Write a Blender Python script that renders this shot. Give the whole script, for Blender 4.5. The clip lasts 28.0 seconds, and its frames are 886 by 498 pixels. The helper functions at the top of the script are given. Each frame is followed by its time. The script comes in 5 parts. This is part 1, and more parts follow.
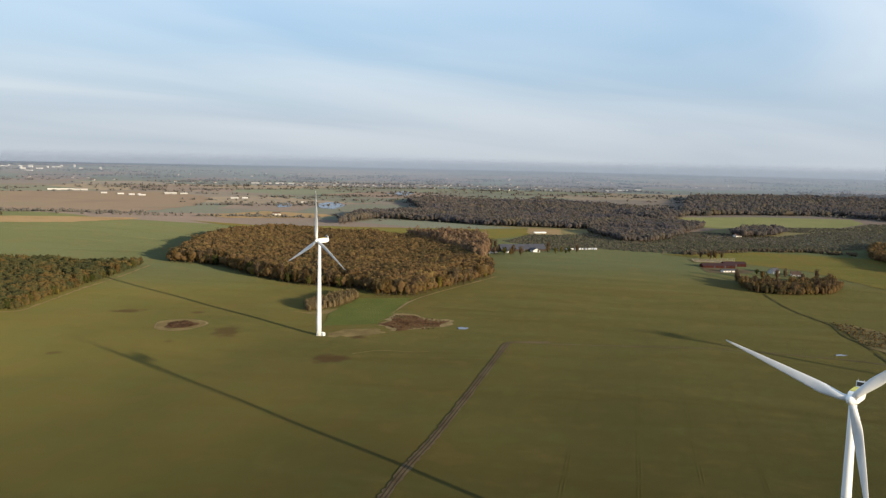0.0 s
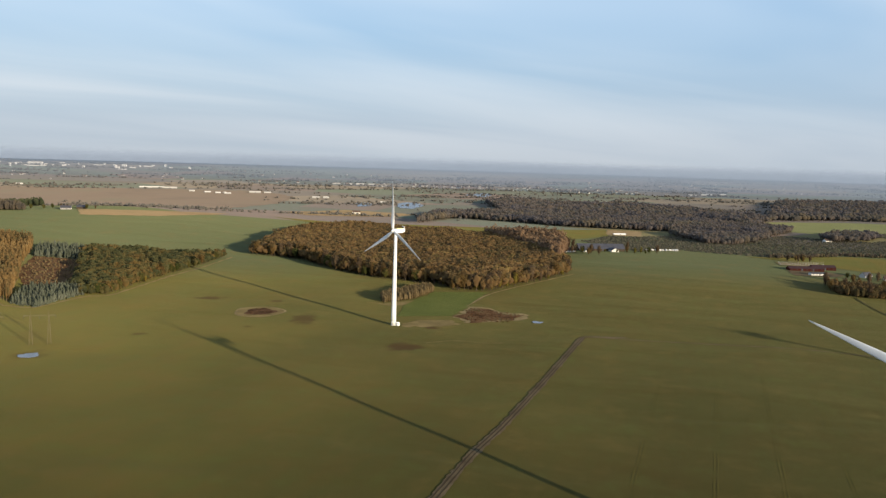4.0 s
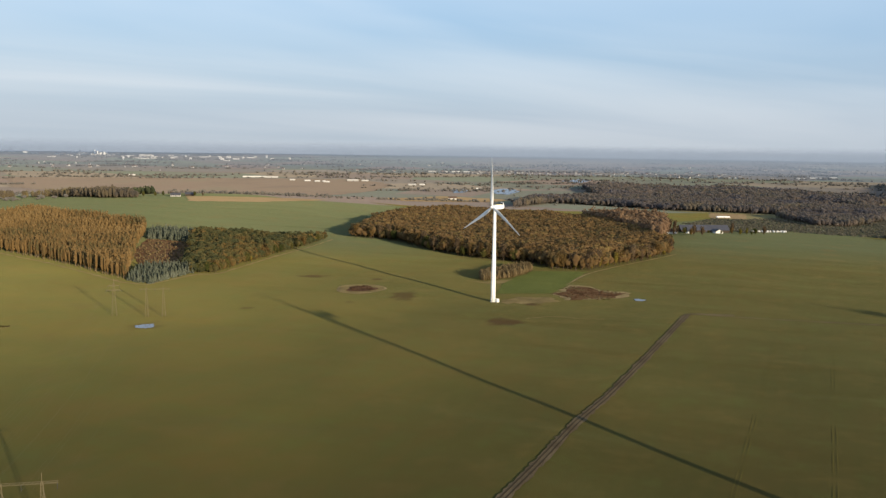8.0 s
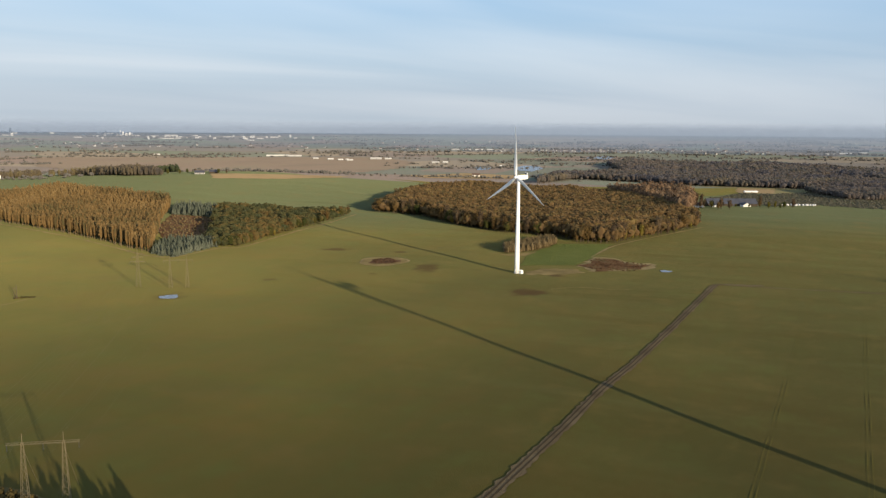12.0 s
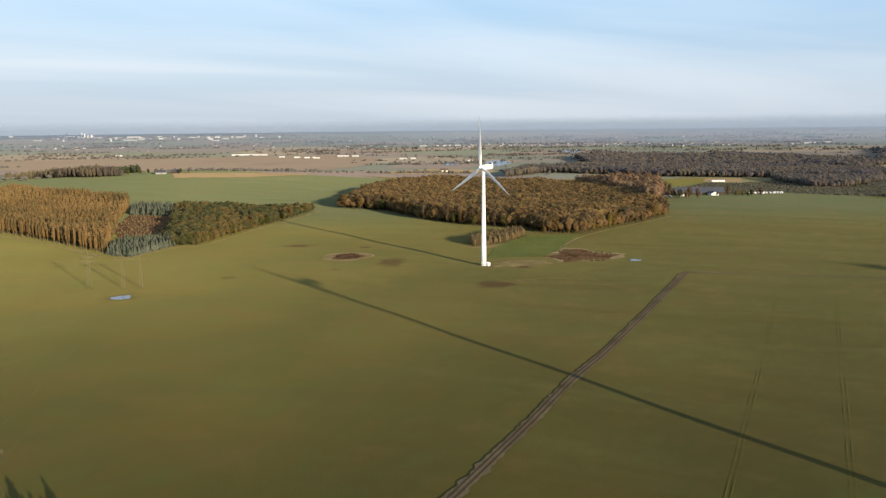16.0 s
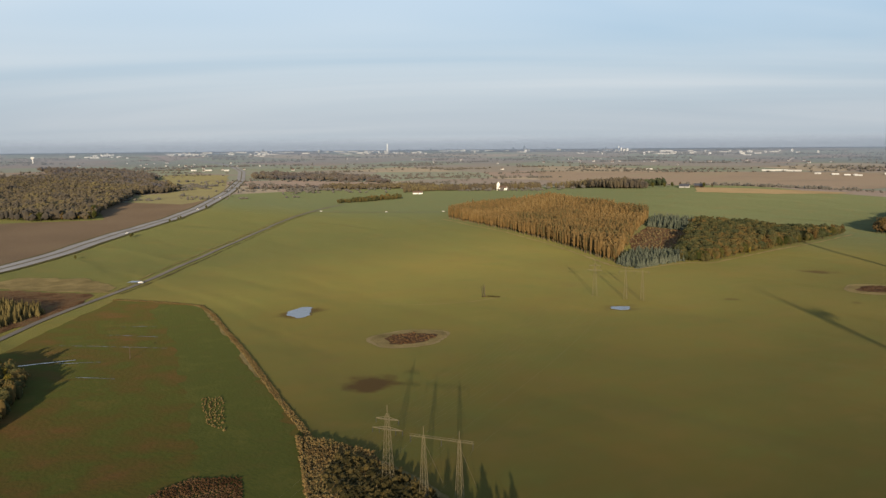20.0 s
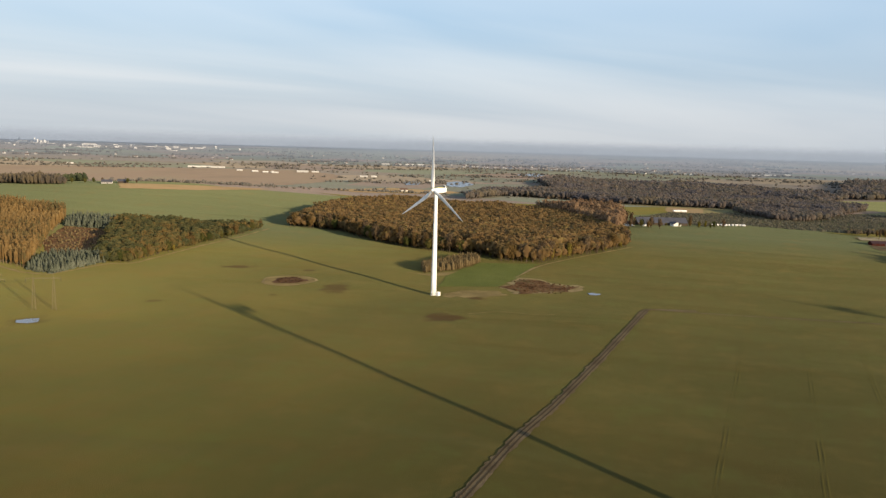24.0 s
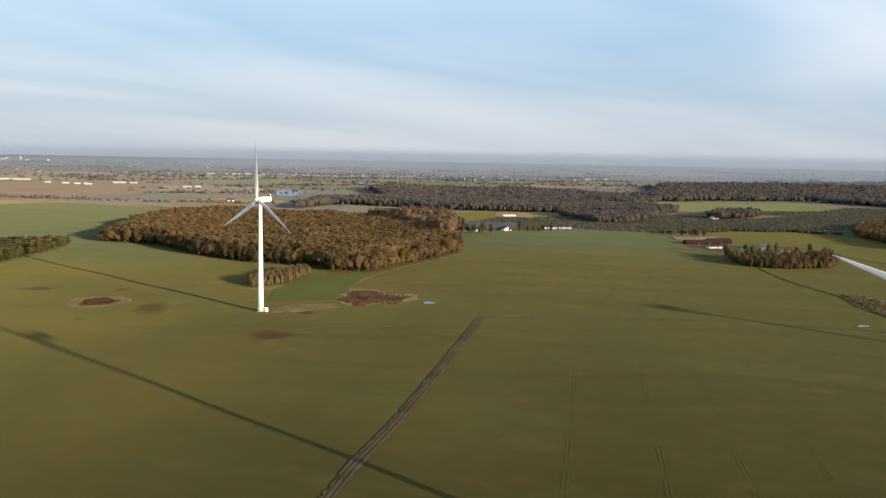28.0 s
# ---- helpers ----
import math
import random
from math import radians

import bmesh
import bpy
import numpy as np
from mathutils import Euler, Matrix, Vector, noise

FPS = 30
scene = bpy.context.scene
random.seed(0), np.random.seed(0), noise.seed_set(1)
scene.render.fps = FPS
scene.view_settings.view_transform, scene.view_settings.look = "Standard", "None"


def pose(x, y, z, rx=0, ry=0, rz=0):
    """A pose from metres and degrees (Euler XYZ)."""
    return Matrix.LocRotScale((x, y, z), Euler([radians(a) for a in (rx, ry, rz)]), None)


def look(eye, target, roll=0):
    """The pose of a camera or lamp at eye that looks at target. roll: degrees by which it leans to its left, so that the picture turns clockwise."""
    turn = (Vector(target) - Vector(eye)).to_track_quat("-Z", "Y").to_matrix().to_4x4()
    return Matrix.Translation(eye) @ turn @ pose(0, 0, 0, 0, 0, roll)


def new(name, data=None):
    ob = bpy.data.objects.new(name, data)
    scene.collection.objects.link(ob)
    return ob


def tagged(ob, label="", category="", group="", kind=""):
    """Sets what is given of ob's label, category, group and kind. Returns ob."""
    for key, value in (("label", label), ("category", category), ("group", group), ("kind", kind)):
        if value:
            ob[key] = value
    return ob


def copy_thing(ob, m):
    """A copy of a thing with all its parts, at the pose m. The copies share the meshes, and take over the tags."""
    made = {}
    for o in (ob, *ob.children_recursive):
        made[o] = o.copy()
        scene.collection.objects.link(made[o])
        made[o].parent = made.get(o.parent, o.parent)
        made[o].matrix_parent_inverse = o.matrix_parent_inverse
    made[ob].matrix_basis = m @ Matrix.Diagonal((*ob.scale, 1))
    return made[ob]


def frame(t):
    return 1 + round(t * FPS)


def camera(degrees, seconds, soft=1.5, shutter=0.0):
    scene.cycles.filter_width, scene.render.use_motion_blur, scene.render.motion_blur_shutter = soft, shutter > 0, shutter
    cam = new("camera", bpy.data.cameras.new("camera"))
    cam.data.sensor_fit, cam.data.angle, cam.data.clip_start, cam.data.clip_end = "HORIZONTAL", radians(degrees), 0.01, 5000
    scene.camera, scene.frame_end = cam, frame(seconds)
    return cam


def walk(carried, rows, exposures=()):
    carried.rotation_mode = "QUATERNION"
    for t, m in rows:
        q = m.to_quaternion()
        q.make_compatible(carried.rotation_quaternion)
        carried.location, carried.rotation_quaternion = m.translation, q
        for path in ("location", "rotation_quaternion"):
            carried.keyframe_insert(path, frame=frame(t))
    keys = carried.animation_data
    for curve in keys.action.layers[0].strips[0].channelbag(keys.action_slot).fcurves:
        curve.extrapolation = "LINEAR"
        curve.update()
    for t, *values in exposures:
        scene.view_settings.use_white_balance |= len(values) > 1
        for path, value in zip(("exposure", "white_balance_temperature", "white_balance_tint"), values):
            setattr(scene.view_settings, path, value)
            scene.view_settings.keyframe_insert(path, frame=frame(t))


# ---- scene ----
cam = camera(55.2, 28.0, soft=1.35)
PATH = [
    (0, (18.99, -720.88, 152.65), (30.818, -622.143, 142.107), 1.256),
    (0.5, (19.48, -720.90, 151.31), (30.349, -622.033, 140.969), 0.872),
    (1, (19.96, -720.90, 149.98), (21.451, -621.402, 140.114), 0.638),
    (1.5, (20.39, -720.88, 148.65), (22.102, -621.380, 138.827), 0.556),
    (2, (20.78, -720.85, 147.30), (21.878, -621.364, 137.218), 0.903),
    (2.5, (21.12, -720.81, 145.93), (23.522, -621.354, 135.814), 1.098),
    (3, (21.42, -720.78, 144.54), (24.731, -621.356, 134.375), 1.313),
    (3.5, (21.67, -720.76, 143.11), (24.639, -621.328, 132.934), 1.483),
    (5.5, (21.52, -720.84, 136.89), (23.828, -621.411, 126.423), 2.014),
    (6, (20.70, -720.84, 135.30), (22.325, -621.402, 124.833), 2.160),
    (6.5, (19.83, -720.84, 133.73), (13.541, -621.596, 123.154), 2.094),
    (7, (19.05, -720.80, 132.24), (8.009, -622.027, 121.159), 1.299),
    (7.5, (18.44, -720.70, 130.90), (9.080, -621.791, 119.505), 1.005),
    (8, (18.02, -720.53, 129.71), (9.527, -621.575, 118.075), 0.793),
    (8.5, (17.77, -720.30, 128.63), (8.761, -621.350, 117.299), 0.794),
    (9, (17.69, -719.99, 127.63), (8.019, -621.081, 116.502), 0.630),
    (9.5, (17.73, -719.59, 126.66), (10.020, -620.492, 115.710), 0.536),
    (10, (17.85, -719.09, 125.68), (9.522, -619.982, 115.232), 0.624),
    (10.5, (17.97, -718.44, 124.67), (12.345, -619.365, 112.331), 0.806),
    (11, (18.02, -717.63, 123.63), (10.123, -618.794, 110.616), 0.912),
    (11.5, (18.03, -716.64, 122.55), (7.401, -618.093, 109.305), 0.515),
    (12, (18.06, -715.48, 121.46), (6.834, -617.102, 107.473), 0.379),
    (12.5, (18.13, -714.14, 120.37), (8.117, -615.713, 105.819), 0.382),
    (13, (18.25, -712.60, 119.30), (8.020, -614.263, 104.284), 0.152),
    (13.5, (18.43, -710.87, 118.26), (10.029, -612.309, 103.626), 0.253),
    (15.5, (20.60, -699.79, 115.02), (13.162, -601.112, 100.606), -0.370),
    (16, (21.65, -696.96, 114.77), (13.777, -598.290, 100.527), -0.622),
    (16.5, (22.75, -694.14, 114.60), (15.856, -595.444, 100.046), -0.650),
    (17, (23.86, -691.33, 114.50), (17.634, -592.601, 99.880), -0.673),
    (17.5, (24.97, -688.53, 114.43), (19.144, -589.720, 100.173), -0.659),
    (18, (26.06, -685.71, 114.36), (14.742, -587.305, 100.641), -0.979),
    (18.5, (27.08, -682.88, 114.32), (-7.570, -589.834, 102.382), -1.730),
    (19, (27.96, -680.01, 114.36), (-24.048, -595.289, 103.520), -1.648),
    (19.5, (28.60, -677.25, 114.47), (-34.335, -600.331, 103.372), -1.184),
    (20, (28.89, -674.76, 114.62), (-33.960, -597.918, 102.569), -0.468),
    (20.5, (28.92, -672.50, 114.76), (-31.018, -593.386, 102.546), -0.003),
    (21, (28.78, -670.33, 114.85), (-30.869, -591.078, 102.167), 0.211),
    (21.5, (28.65, -668.02, 114.93), (-28.861, -587.270, 101.803), 0.416),
    (22, (28.59, -665.41, 115.03), (-15.073, -576.393, 102.039), 1.120),
    (22.5, (28.62, -662.46, 115.16), (5.137, -566.186, 101.739), 1.354),
    (24.5, (29.21, -645.82, 115.20), (26.086, -546.582, 103.256), 1.577),
    (25, (29.57, -642.33, 114.98), (26.055, -543.119, 102.981), 1.472),
    (25.5, (29.99, -638.99, 114.74), (26.619, -539.733, 103.052), 1.458),
    (26, (30.46, -635.78, 114.49), (31.293, -536.403, 103.373), 1.371),
    (26.5, (30.93, -632.67, 114.25), (43.546, -534.148, 102.646), 1.525),
    (27, (31.41, -629.62, 114.03), (43.863, -531.014, 103.001), 1.211),
    (27.5, (31.87, -626.62, 113.81), (44.578, -527.980, 103.349), 1.065),
    (28, (32.32, -623.62, 113.60), (48.310, -525.481, 102.999), 1.059),
]
walk(cam, [(t, look(eye, target, roll)) for t, eye, target, roll in PATH], exposures=[(0, 0.70, 6600, 10), (3, 0.66, 6500, 10), (11, 0.64, 6500, 10), (13, 0.70, 6500, 10), (16.5, 0.88, 6500, 10), (18.2, 0.86, 6500, 10), (19, 0.60, 6600, 10), (20, 0.55, 6700, 10), (22, 0.58, 7100, 12.5), (25, 0.80, 6850, 11.5), (28, 0.77, 6700, 11)])

# ---- world and sun ----
SUN_EL, SUN_AZ = radians(9.1), math.atan2(0.617, -0.787)   # low autumn sun behind the camera
world = bpy.data.worlds.new("sky")
scene.world = world
world.use_nodes = True
wn, wl = world.node_tree.nodes, world.node_tree.links
wn.clear()
w_out, w_bg = wn.new("ShaderNodeOutputWorld"), wn.new("ShaderNodeBackground")
w_sky, w_co, w_sep = wn.new("ShaderNodeTexSky"), wn.new("ShaderNodeTexCoord"), wn.new("ShaderNodeSeparateXYZ")
w_sky.sky_type, w_sky.sun_disc = "NISHITA", False
w_sky.sun_elevation, w_sky.sun_rotation = SUN_EL, SUN_AZ
w_sky.air_density, w_sky.dust_density, w_sky.ozone_density, w_sky.altitude = 1.0, 1.2, 1.5, 100
wl.new(w_co.outputs["Generated"], w_sep.inputs[0])


def w_math(op, a, b=None, clamp=False):
    n = wn.new("ShaderNodeMath")
    n.operation, n.use_clamp = op, clamp
    for i, v in enumerate((a, b)):
        if v is None:
            continue
        if isinstance(v, (int, float)):
            n.inputs[i].default_value = v
        else:
            wl.new(v, n.inputs[i])
    return n.outputs[0]


def w_mix(fac, a, b):
    n = wn.new("ShaderNodeMix")
    n.data_type = "RGBA"
    for sock, v in ((n.inputs["Factor"], fac), (n.inputs["A"], a), (n.inputs["B"], b)):
        if isinstance(v, tuple):
            sock.default_value = (*v, 1)
        elif isinstance(v, (int, float)):
            sock.default_value = v
        else:
            wl.new(v, sock)
    return n.outputs["Result"]


# the sky is looked up a little above the horizon, so that haze carries on below it
w_up = w_math("MAXIMUM", w_sep.outputs["Z"], 0.035)
w_comb = wn.new("ShaderNodeCombineXYZ")
wl.new(w_sep.outputs["X"], w_comb.inputs[0]), wl.new(w_sep.outputs["Y"], w_comb.inputs[1]), wl.new(w_up, w_comb.inputs[2])
wl.new(w_comb.outputs[0], w_sky.inputs["Vector"])
# thin cirrus veils, stretched along one direction on a flat layer high above
w_h = w_math("ADD", w_math("MAXIMUM", w_sep.outputs["Z"], 0.0), 0.10)
w_cl = wn.new("ShaderNodeCombineXYZ")
wl.new(w_math("DIVIDE", w_sep.outputs["X"], w_h), w_cl.inputs[0])
wl.new(w_math("DIVIDE", w_sep.outputs["Y"], w_h), w_cl.inputs[1])
w_map = wn.new("ShaderNodeMapping")
w_turn = wn.new("ShaderNodeVectorRotate")
w_turn.rotation_type, w_turn.inputs["Angle"].default_value = "Z_AXIS", radians(-36)
wl.new(w_cl.outputs[0], w_turn.inputs["Vector"])
w_map.inputs["Location"].default_value = (0.4, 0.15, 0)
w_map.inputs["Scale"].default_value = (0.20, 0.50, 1)
wl.new(w_turn.outputs[0], w_map.inputs[0])
w_noise = wn.new("ShaderNodeTexNoise")
w_noise.inputs["Scale"].default_value, w_noise.inputs["Detail"].default_value, w_noise.inputs["Roughness"].default_value = 0.9, 4, 0.45
w_noise.inputs["Distortion"].default_value = 0.6
wl.new(w_map.outputs[0], w_noise.inputs["Vector"])
w_veil = w_math("MULTIPLY", w_math("MULTIPLY", w_math("SUBTRACT", w_noise.outputs["Fac"], 0.34), 2.9, True), 0.82)
w_col = w_mix(0.7, w_sky.outputs[0], (2.45, 4.05, 6.15))
w_col = w_mix(w_veil, w_col, (6.15, 6.65, 7.0))
# milky haze that thickens towards the horizon
w_haze = w_math("POWER", w_math("SUBTRACT", 1.0, w_math("DIVIDE", w_math("MAXIMUM", w_sep.outputs["Z"], 0.0), 0.30), True), 2.2)
w_col = w_mix(w_math("MULTIPLY", w_haze, 0.86), w_col, (3.1, 3.42, 3.8))
wl.new(w_col, w_bg.inputs[0])
w_bg.inputs[1].default_value = 0.10
wl.new(w_bg.outputs[0], w_out.inputs[0])

sun = new("sun", bpy.data.lights.new("sun", "SUN"))
sun.data.energy, sun.data.angle, sun.data.color = 4.2, radians(0.55), (1.0, 0.83, 0.58)
sun.matrix_world = look((610, -778, 158), (0, 0, 0))


# ---- helpers ----
def terr(x, y):
    """Height of the ground: two low swells, and far land that climbs slowly to the skyline."""
    z = 12 * np.exp(-((x - 280) ** 2 + (y - 520) ** 2) / (2 * 220**2)) + 30 * np.exp(-((x + 640) ** 2 + (y - 960) ** 2) / (2 * 290**2))
    far = np.hypot(x - 20, y + 690)
    roll = 1.0 * np.sin(x / 41 + y / 67 + 1.5 * np.sin(y / 120)) + 0.7 * np.sin(x / 29 - y / 53 + 2.1 * np.sin(x / 150))
    s = np.clip((far - 2100) / 2800, 0, None)
    return z + 0.35 * roll * np.clip((1900 - far) / 500, 0, 1) + 95 * s**1.5


def on_ground(x, y, lift=0.0):
    return Vector((x, y, float(terr(x, y)) + lift))


def mesh_of(name, verts, faces, material, smooth=False):
    me = bpy.data.meshes.new(name)
    me.from_pydata(np.asarray(verts).tolist() if isinstance(verts, np.ndarray) else verts, [], faces.tolist() if isinstance(faces, np.ndarray) else faces)
    me.materials.append(material)
    if smooth:
        me.shade_smooth()
    return me


def part(name, bm, material, parent, label=""):
    me = bpy.data.meshes.new(name)
    bm.to_mesh(me)
    bm.free()
    me.materials.append(material)
    ob = new(name, me)
    ob.parent = parent
    if label:
        ob["label"] = label
    return ob


def thing(name, x, y, label, category, group="", rz=0, lift=0.0):
    ob = new(name)
    ob.matrix_basis = Matrix.LocRotScale(on_ground(x, y, lift), Euler((0, 0, radians(rz))), None)
    return tagged(ob, label, category, group)


def inside(poly, px, py):
    """Which of the points lie in the polygon."""
    hit = np.zeros(len(px), bool)
    for (x0, y0), (x1, y1) in zip(poly, poly[1:] + poly[:1]):
        if y0 != y1:
            hit ^= ((y0 > py) != (y1 > py)) & (px < (x1 - x0) * (py - y0) / (y1 - y0) + x0)
    return hit


def scatter(poly, gap, rng, jitter=0.45):
    """Points in a polygon on a jittered grid of that gap."""
    xs, ys = zip(*poly)
    gx, gy = np.meshgrid(np.arange(min(xs), max(xs), gap), np.arange(min(ys), max(ys), gap))
    px = gx.ravel() + rng.uniform(-jitter, jitter, gx.size) * gap
    py = gy.ravel() + rng.uniform(-jitter, jitter, gx.size) * gap
    ok = inside(poly, px, py)
    return px[ok], py[ok]


# ---- materials ----
def material(name, colours, scale=0.05, fine=1.5, rough=0.9, bump=0.0, bump_scale=2.0, island=0.0, per_object=0.0, metal=0.0, detail=6.0, second=0.35, spec=0.2, sheen=None, rows=None, leaf=0.0, swell=0.0):
    """A surface whose colours follow a slow noise, with a finer one over it, and relief."""
    if leaf:
        colours = [tuple(1.17 * v for v in c) for c in colours]
    m = bpy.data.materials.new(name)
    m.use_nodes = True
    nodes, links = m.node_tree.nodes, m.node_tree.links
    shade = nodes["Principled BSDF"]
    shade.inputs["Roughness"].default_value, shade.inputs["Metallic"].default_value = rough, metal
    shade.inputs["Specular IOR Level"].default_value = 0.02 if rough > 0.84 else spec
    shade.inputs["Diffuse Roughness"].default_value = 1.0 if rough > 0.84 else 0.0
    if sheen:
        shade.inputs["Sheen Weight"].default_value, shade.inputs["Sheen Roughness"].default_value = 0.13, 0.5
        shade.inputs["Sheen Tint"].default_value = (*sheen, 1)
    geo = nodes.new("ShaderNodeNewGeometry")
    n1, n2 = nodes.new("ShaderNodeTexNoise"), nodes.new("ShaderNodeTexNoise")
    n1.inputs["Scale"].default_value, n1.inputs["Detail"].default_value = scale, detail
    n2.inputs["Scale"].default_value, n2.inputs["Detail"].default_value = fine, 4
    for n in (n1, n2):
        links.new(geo.outputs["Position"], n.inputs["Vector"])
    if rows is not None:
        # streaks along the drilling direction
        spin, squeeze = nodes.new("ShaderNodeVectorRotate"), nodes.new("ShaderNodeMapping")
        spin.rotation_type, spin.inputs["Angle"].default_value = "Z_AXIS", radians(rows)
        squeeze.inputs["Scale"].default_value = (1, 0.14, 1)
        links.new(geo.outputs["Position"], spin.inputs["Vector"])
        links.new(spin.outputs[0], squeeze.inputs["Vector"])
        links.new(squeeze.outputs[0], n2.inputs["Vector"])
    mix = nodes.new("ShaderNodeMath")
    mix.operation = "MULTIPLY_ADD"
    links.new(n2.outputs["Fac"], mix.inputs[0])
    mix.inputs[1].default_value = second
    links.new(n1.outputs["Fac"], mix.inputs[2])
    fac = mix.outputs[0]
    shift = -second / 2
    for amount, source in ((island, geo.outputs["Random Per Island"]), (per_object, None)):
        if amount:
            if source is None:
                source = nodes.new("ShaderNodeObjectInfo").outputs["Random"]
            add = nodes.new("ShaderNodeMath")
            add.operation = "MULTIPLY_ADD"
            links.new(source, add.inputs[0])
            add.inputs[1].default_value = amount
            links.new(fac, add.inputs[2])
            fac, shift = add.outputs[0], shift - amount / 2
    add = nodes.new("ShaderNodeMath")
    add.operation = "ADD"
    links.new(fac, add.inputs[0])
    add.inputs[1].default_value = shift
    ramp = nodes.new("ShaderNodeValToRGB")
    links.new(add.outputs[0], ramp.inputs[0])
    el = ramp.color_ramp.elements
    span = np.linspace(0.28, 0.72, len(colours))
    el[0].position, el[0].color = span[0], (*colours[0], 1)
    el[1].position, el[1].color = span[-1], (*colours[-1], 1)
    for p, c in zip(span[1:-1], colours[1:-1]):
        e = el.new(p)
        e.color = (*c, 1)
    links.new(ramp.outputs[0], shade.inputs["Base Color"])
    if leaf:
        # thin leaves let some light through
        thin, blend = nodes.new("ShaderNodeBsdfTranslucent"), nodes.new("ShaderNodeMixShader")
        links.new(ramp.outputs[0], thin.inputs["Color"])
        blend.inputs[0].default_value = leaf
        links.new(shade.outputs[0], blend.inputs[1]), links.new(thin.outputs[0], blend.inputs[2])
        links.new(blend.outputs[0], next(n for n in nodes if n.type == "OUTPUT_MATERIAL").inputs[0])
    if bump:
        n3, b = nodes.new("ShaderNodeTexNoise"), nodes.new("ShaderNodeBump")
        n3.inputs["Scale"].default_value, n3.inputs["Detail"].default_value = bump_scale, 5
        links.new(geo.outputs["Position"], n3.inputs["Vector"])
        b.inputs["Strength"].default_value, b.inputs["Distance"].default_value = min(1, bump), 1.0
        links.new(n3.outputs["Fac"], b.inputs["Height"])
        links.new(b.outputs[0], shade.inputs["Normal"])
        if swell:
            # low swells of the soil, longer across the slope than along it
            spin, squeeze, n4, b2 = (nodes.new(k) for k in ("ShaderNodeVectorRotate", "ShaderNodeMapping", "ShaderNodeTexNoise", "ShaderNodeBump"))
            spin.rotation_type, spin.inputs["Angle"].default_value = "Z_AXIS", radians(14)
            squeeze.inputs["Scale"].default_value = (0.3, 1, 1)
            links.new(geo.outputs["Position"], spin.inputs["Vector"]), links.new(spin.outputs[0], squeeze.inputs["Vector"])
            links.new(squeeze.outputs[0], n4.inputs["Vector"])
            n4.inputs["Scale"].default_value, n4.inputs["Detail"].default_value, n4.inputs["Roughness"].default_value = 0.018, 2, 0.35
            n4.inputs["Distortion"].default_value = 0.5
            b2.inputs["Strength"].default_value, b2.inputs["Distance"].default_value = 1.0, swell
            links.new(n4.outputs["Fac"], b2.inputs["Height"]), links.new(b2.outputs[0], b.inputs["Normal"])
    return m


M_FIELD = material("winter_crop", [(0.0736, 0.0453, 0.0083), (0.0657, 0.0453, 0.0078), (0.0580, 0.0453, 0.0075), (0.0490, 0.0453, 0.0075), (0.0657, 0.0535, 0.0102)], 0.011, 0.10, 0.95, 0.24, 3.0, second=0.6, sheen=(0.395, 0.405, 0.17), rows=20.6, detail=9, swell=3.0)
M_GREEN = material("lush_grass", [(0.056, 0.066, 0.017), (0.068, 0.077, 0.019), (0.082, 0.087, 0.024)], 0.03, 0.4, 0.95, 0.6, 3.0, sheen=(0.24, 0.26, 0.11))
M_STRIP = material("damp_grass", [(0.040, 0.038, 0.010), (0.034, 0.038, 0.009), (0.044, 0.044, 0.011)], 0.03, 0.12, 0.95, 0.25, 0.6, second=0.7, sheen=(0.16, 0.18, 0.06))
M_MEADOW = material("wet_meadow", [(0.062, 0.034, 0.012), (0.050, 0.035, 0.010), (0.043, 0.036, 0.009), (0.037, 0.041, 0.009), (0.050, 0.043, 0.011)], 0.018, 0.06, 0.95, 0.25, 0.5, second=0.9, sheen=(0.16, 0.15, 0.05), detail=9)
M_SOIL = material("bare_soil", [(0.0619, 0.0447, 0.0292), (0.0757, 0.0533, 0.0353), (0.0860, 0.0645, 0.0413)], 0.006, 0.2, 0.95, 0.4, 2.0, sheen=(0.3, 0.22, 0.16))
M_FARSOIL = material("pale_ploughed_soil", [(0.098, 0.076, 0.060), (0.116, 0.088, 0.068), (0.105, 0.090, 0.066)], 0.005, 0.05, 0.95, 0.2, 1.0, sheen=(0.22, 0.19, 0.16))
M_STUBBLE = material("stubble", [(0.165, 0.115, 0.062), (0.195, 0.14, 0.078), (0.14, 0.105, 0.055)], 0.01, 0.2, 0.95, 0.3)
M_BED = material("pond_bed", [(0.030, 0.018, 0.010), (0.055, 0.030, 0.016), (0.080, 0.048, 0.026)], 0.12, 0.6, 0.95, 0.6, 0.8)
M_MARSH = material("marsh", [(0.0414, 0.0221, 0.0110), (0.0718, 0.0386, 0.0193), (0.1030, 0.0607, 0.0313), (0.0570, 0.0478, 0.0202)], 0.07, 0.5, 0.95, 1.0, 0.8, second=0.6)
M_DRYGRASS = material("dry_grass", [(0.085, 0.066, 0.028), (0.13, 0.098, 0.044), (0.175, 0.132, 0.062)], 0.06, 0.7, 0.95, 0.8, 1.0)
M_TRAM = material("crop_wheel_mark", [(0.058, 0.046, 0.010), (0.068, 0.052, 0.012)], 0.05, 0.9, 0.95, sheen=(0.395, 0.405, 0.17))
M_VILLAGE = material("dull_white_wall", [(0.36, 0.35, 0.34), (0.50, 0.49, 0.47)], 0.02, 0.1, 0.85, per_object=0.6)
M_STRAW = material("bleached_grass", [(0.112, 0.085, 0.042), (0.150, 0.114, 0.059), (0.196, 0.152, 0.081)], 0.08, 0.7, 0.95, 0.8, 1.0)
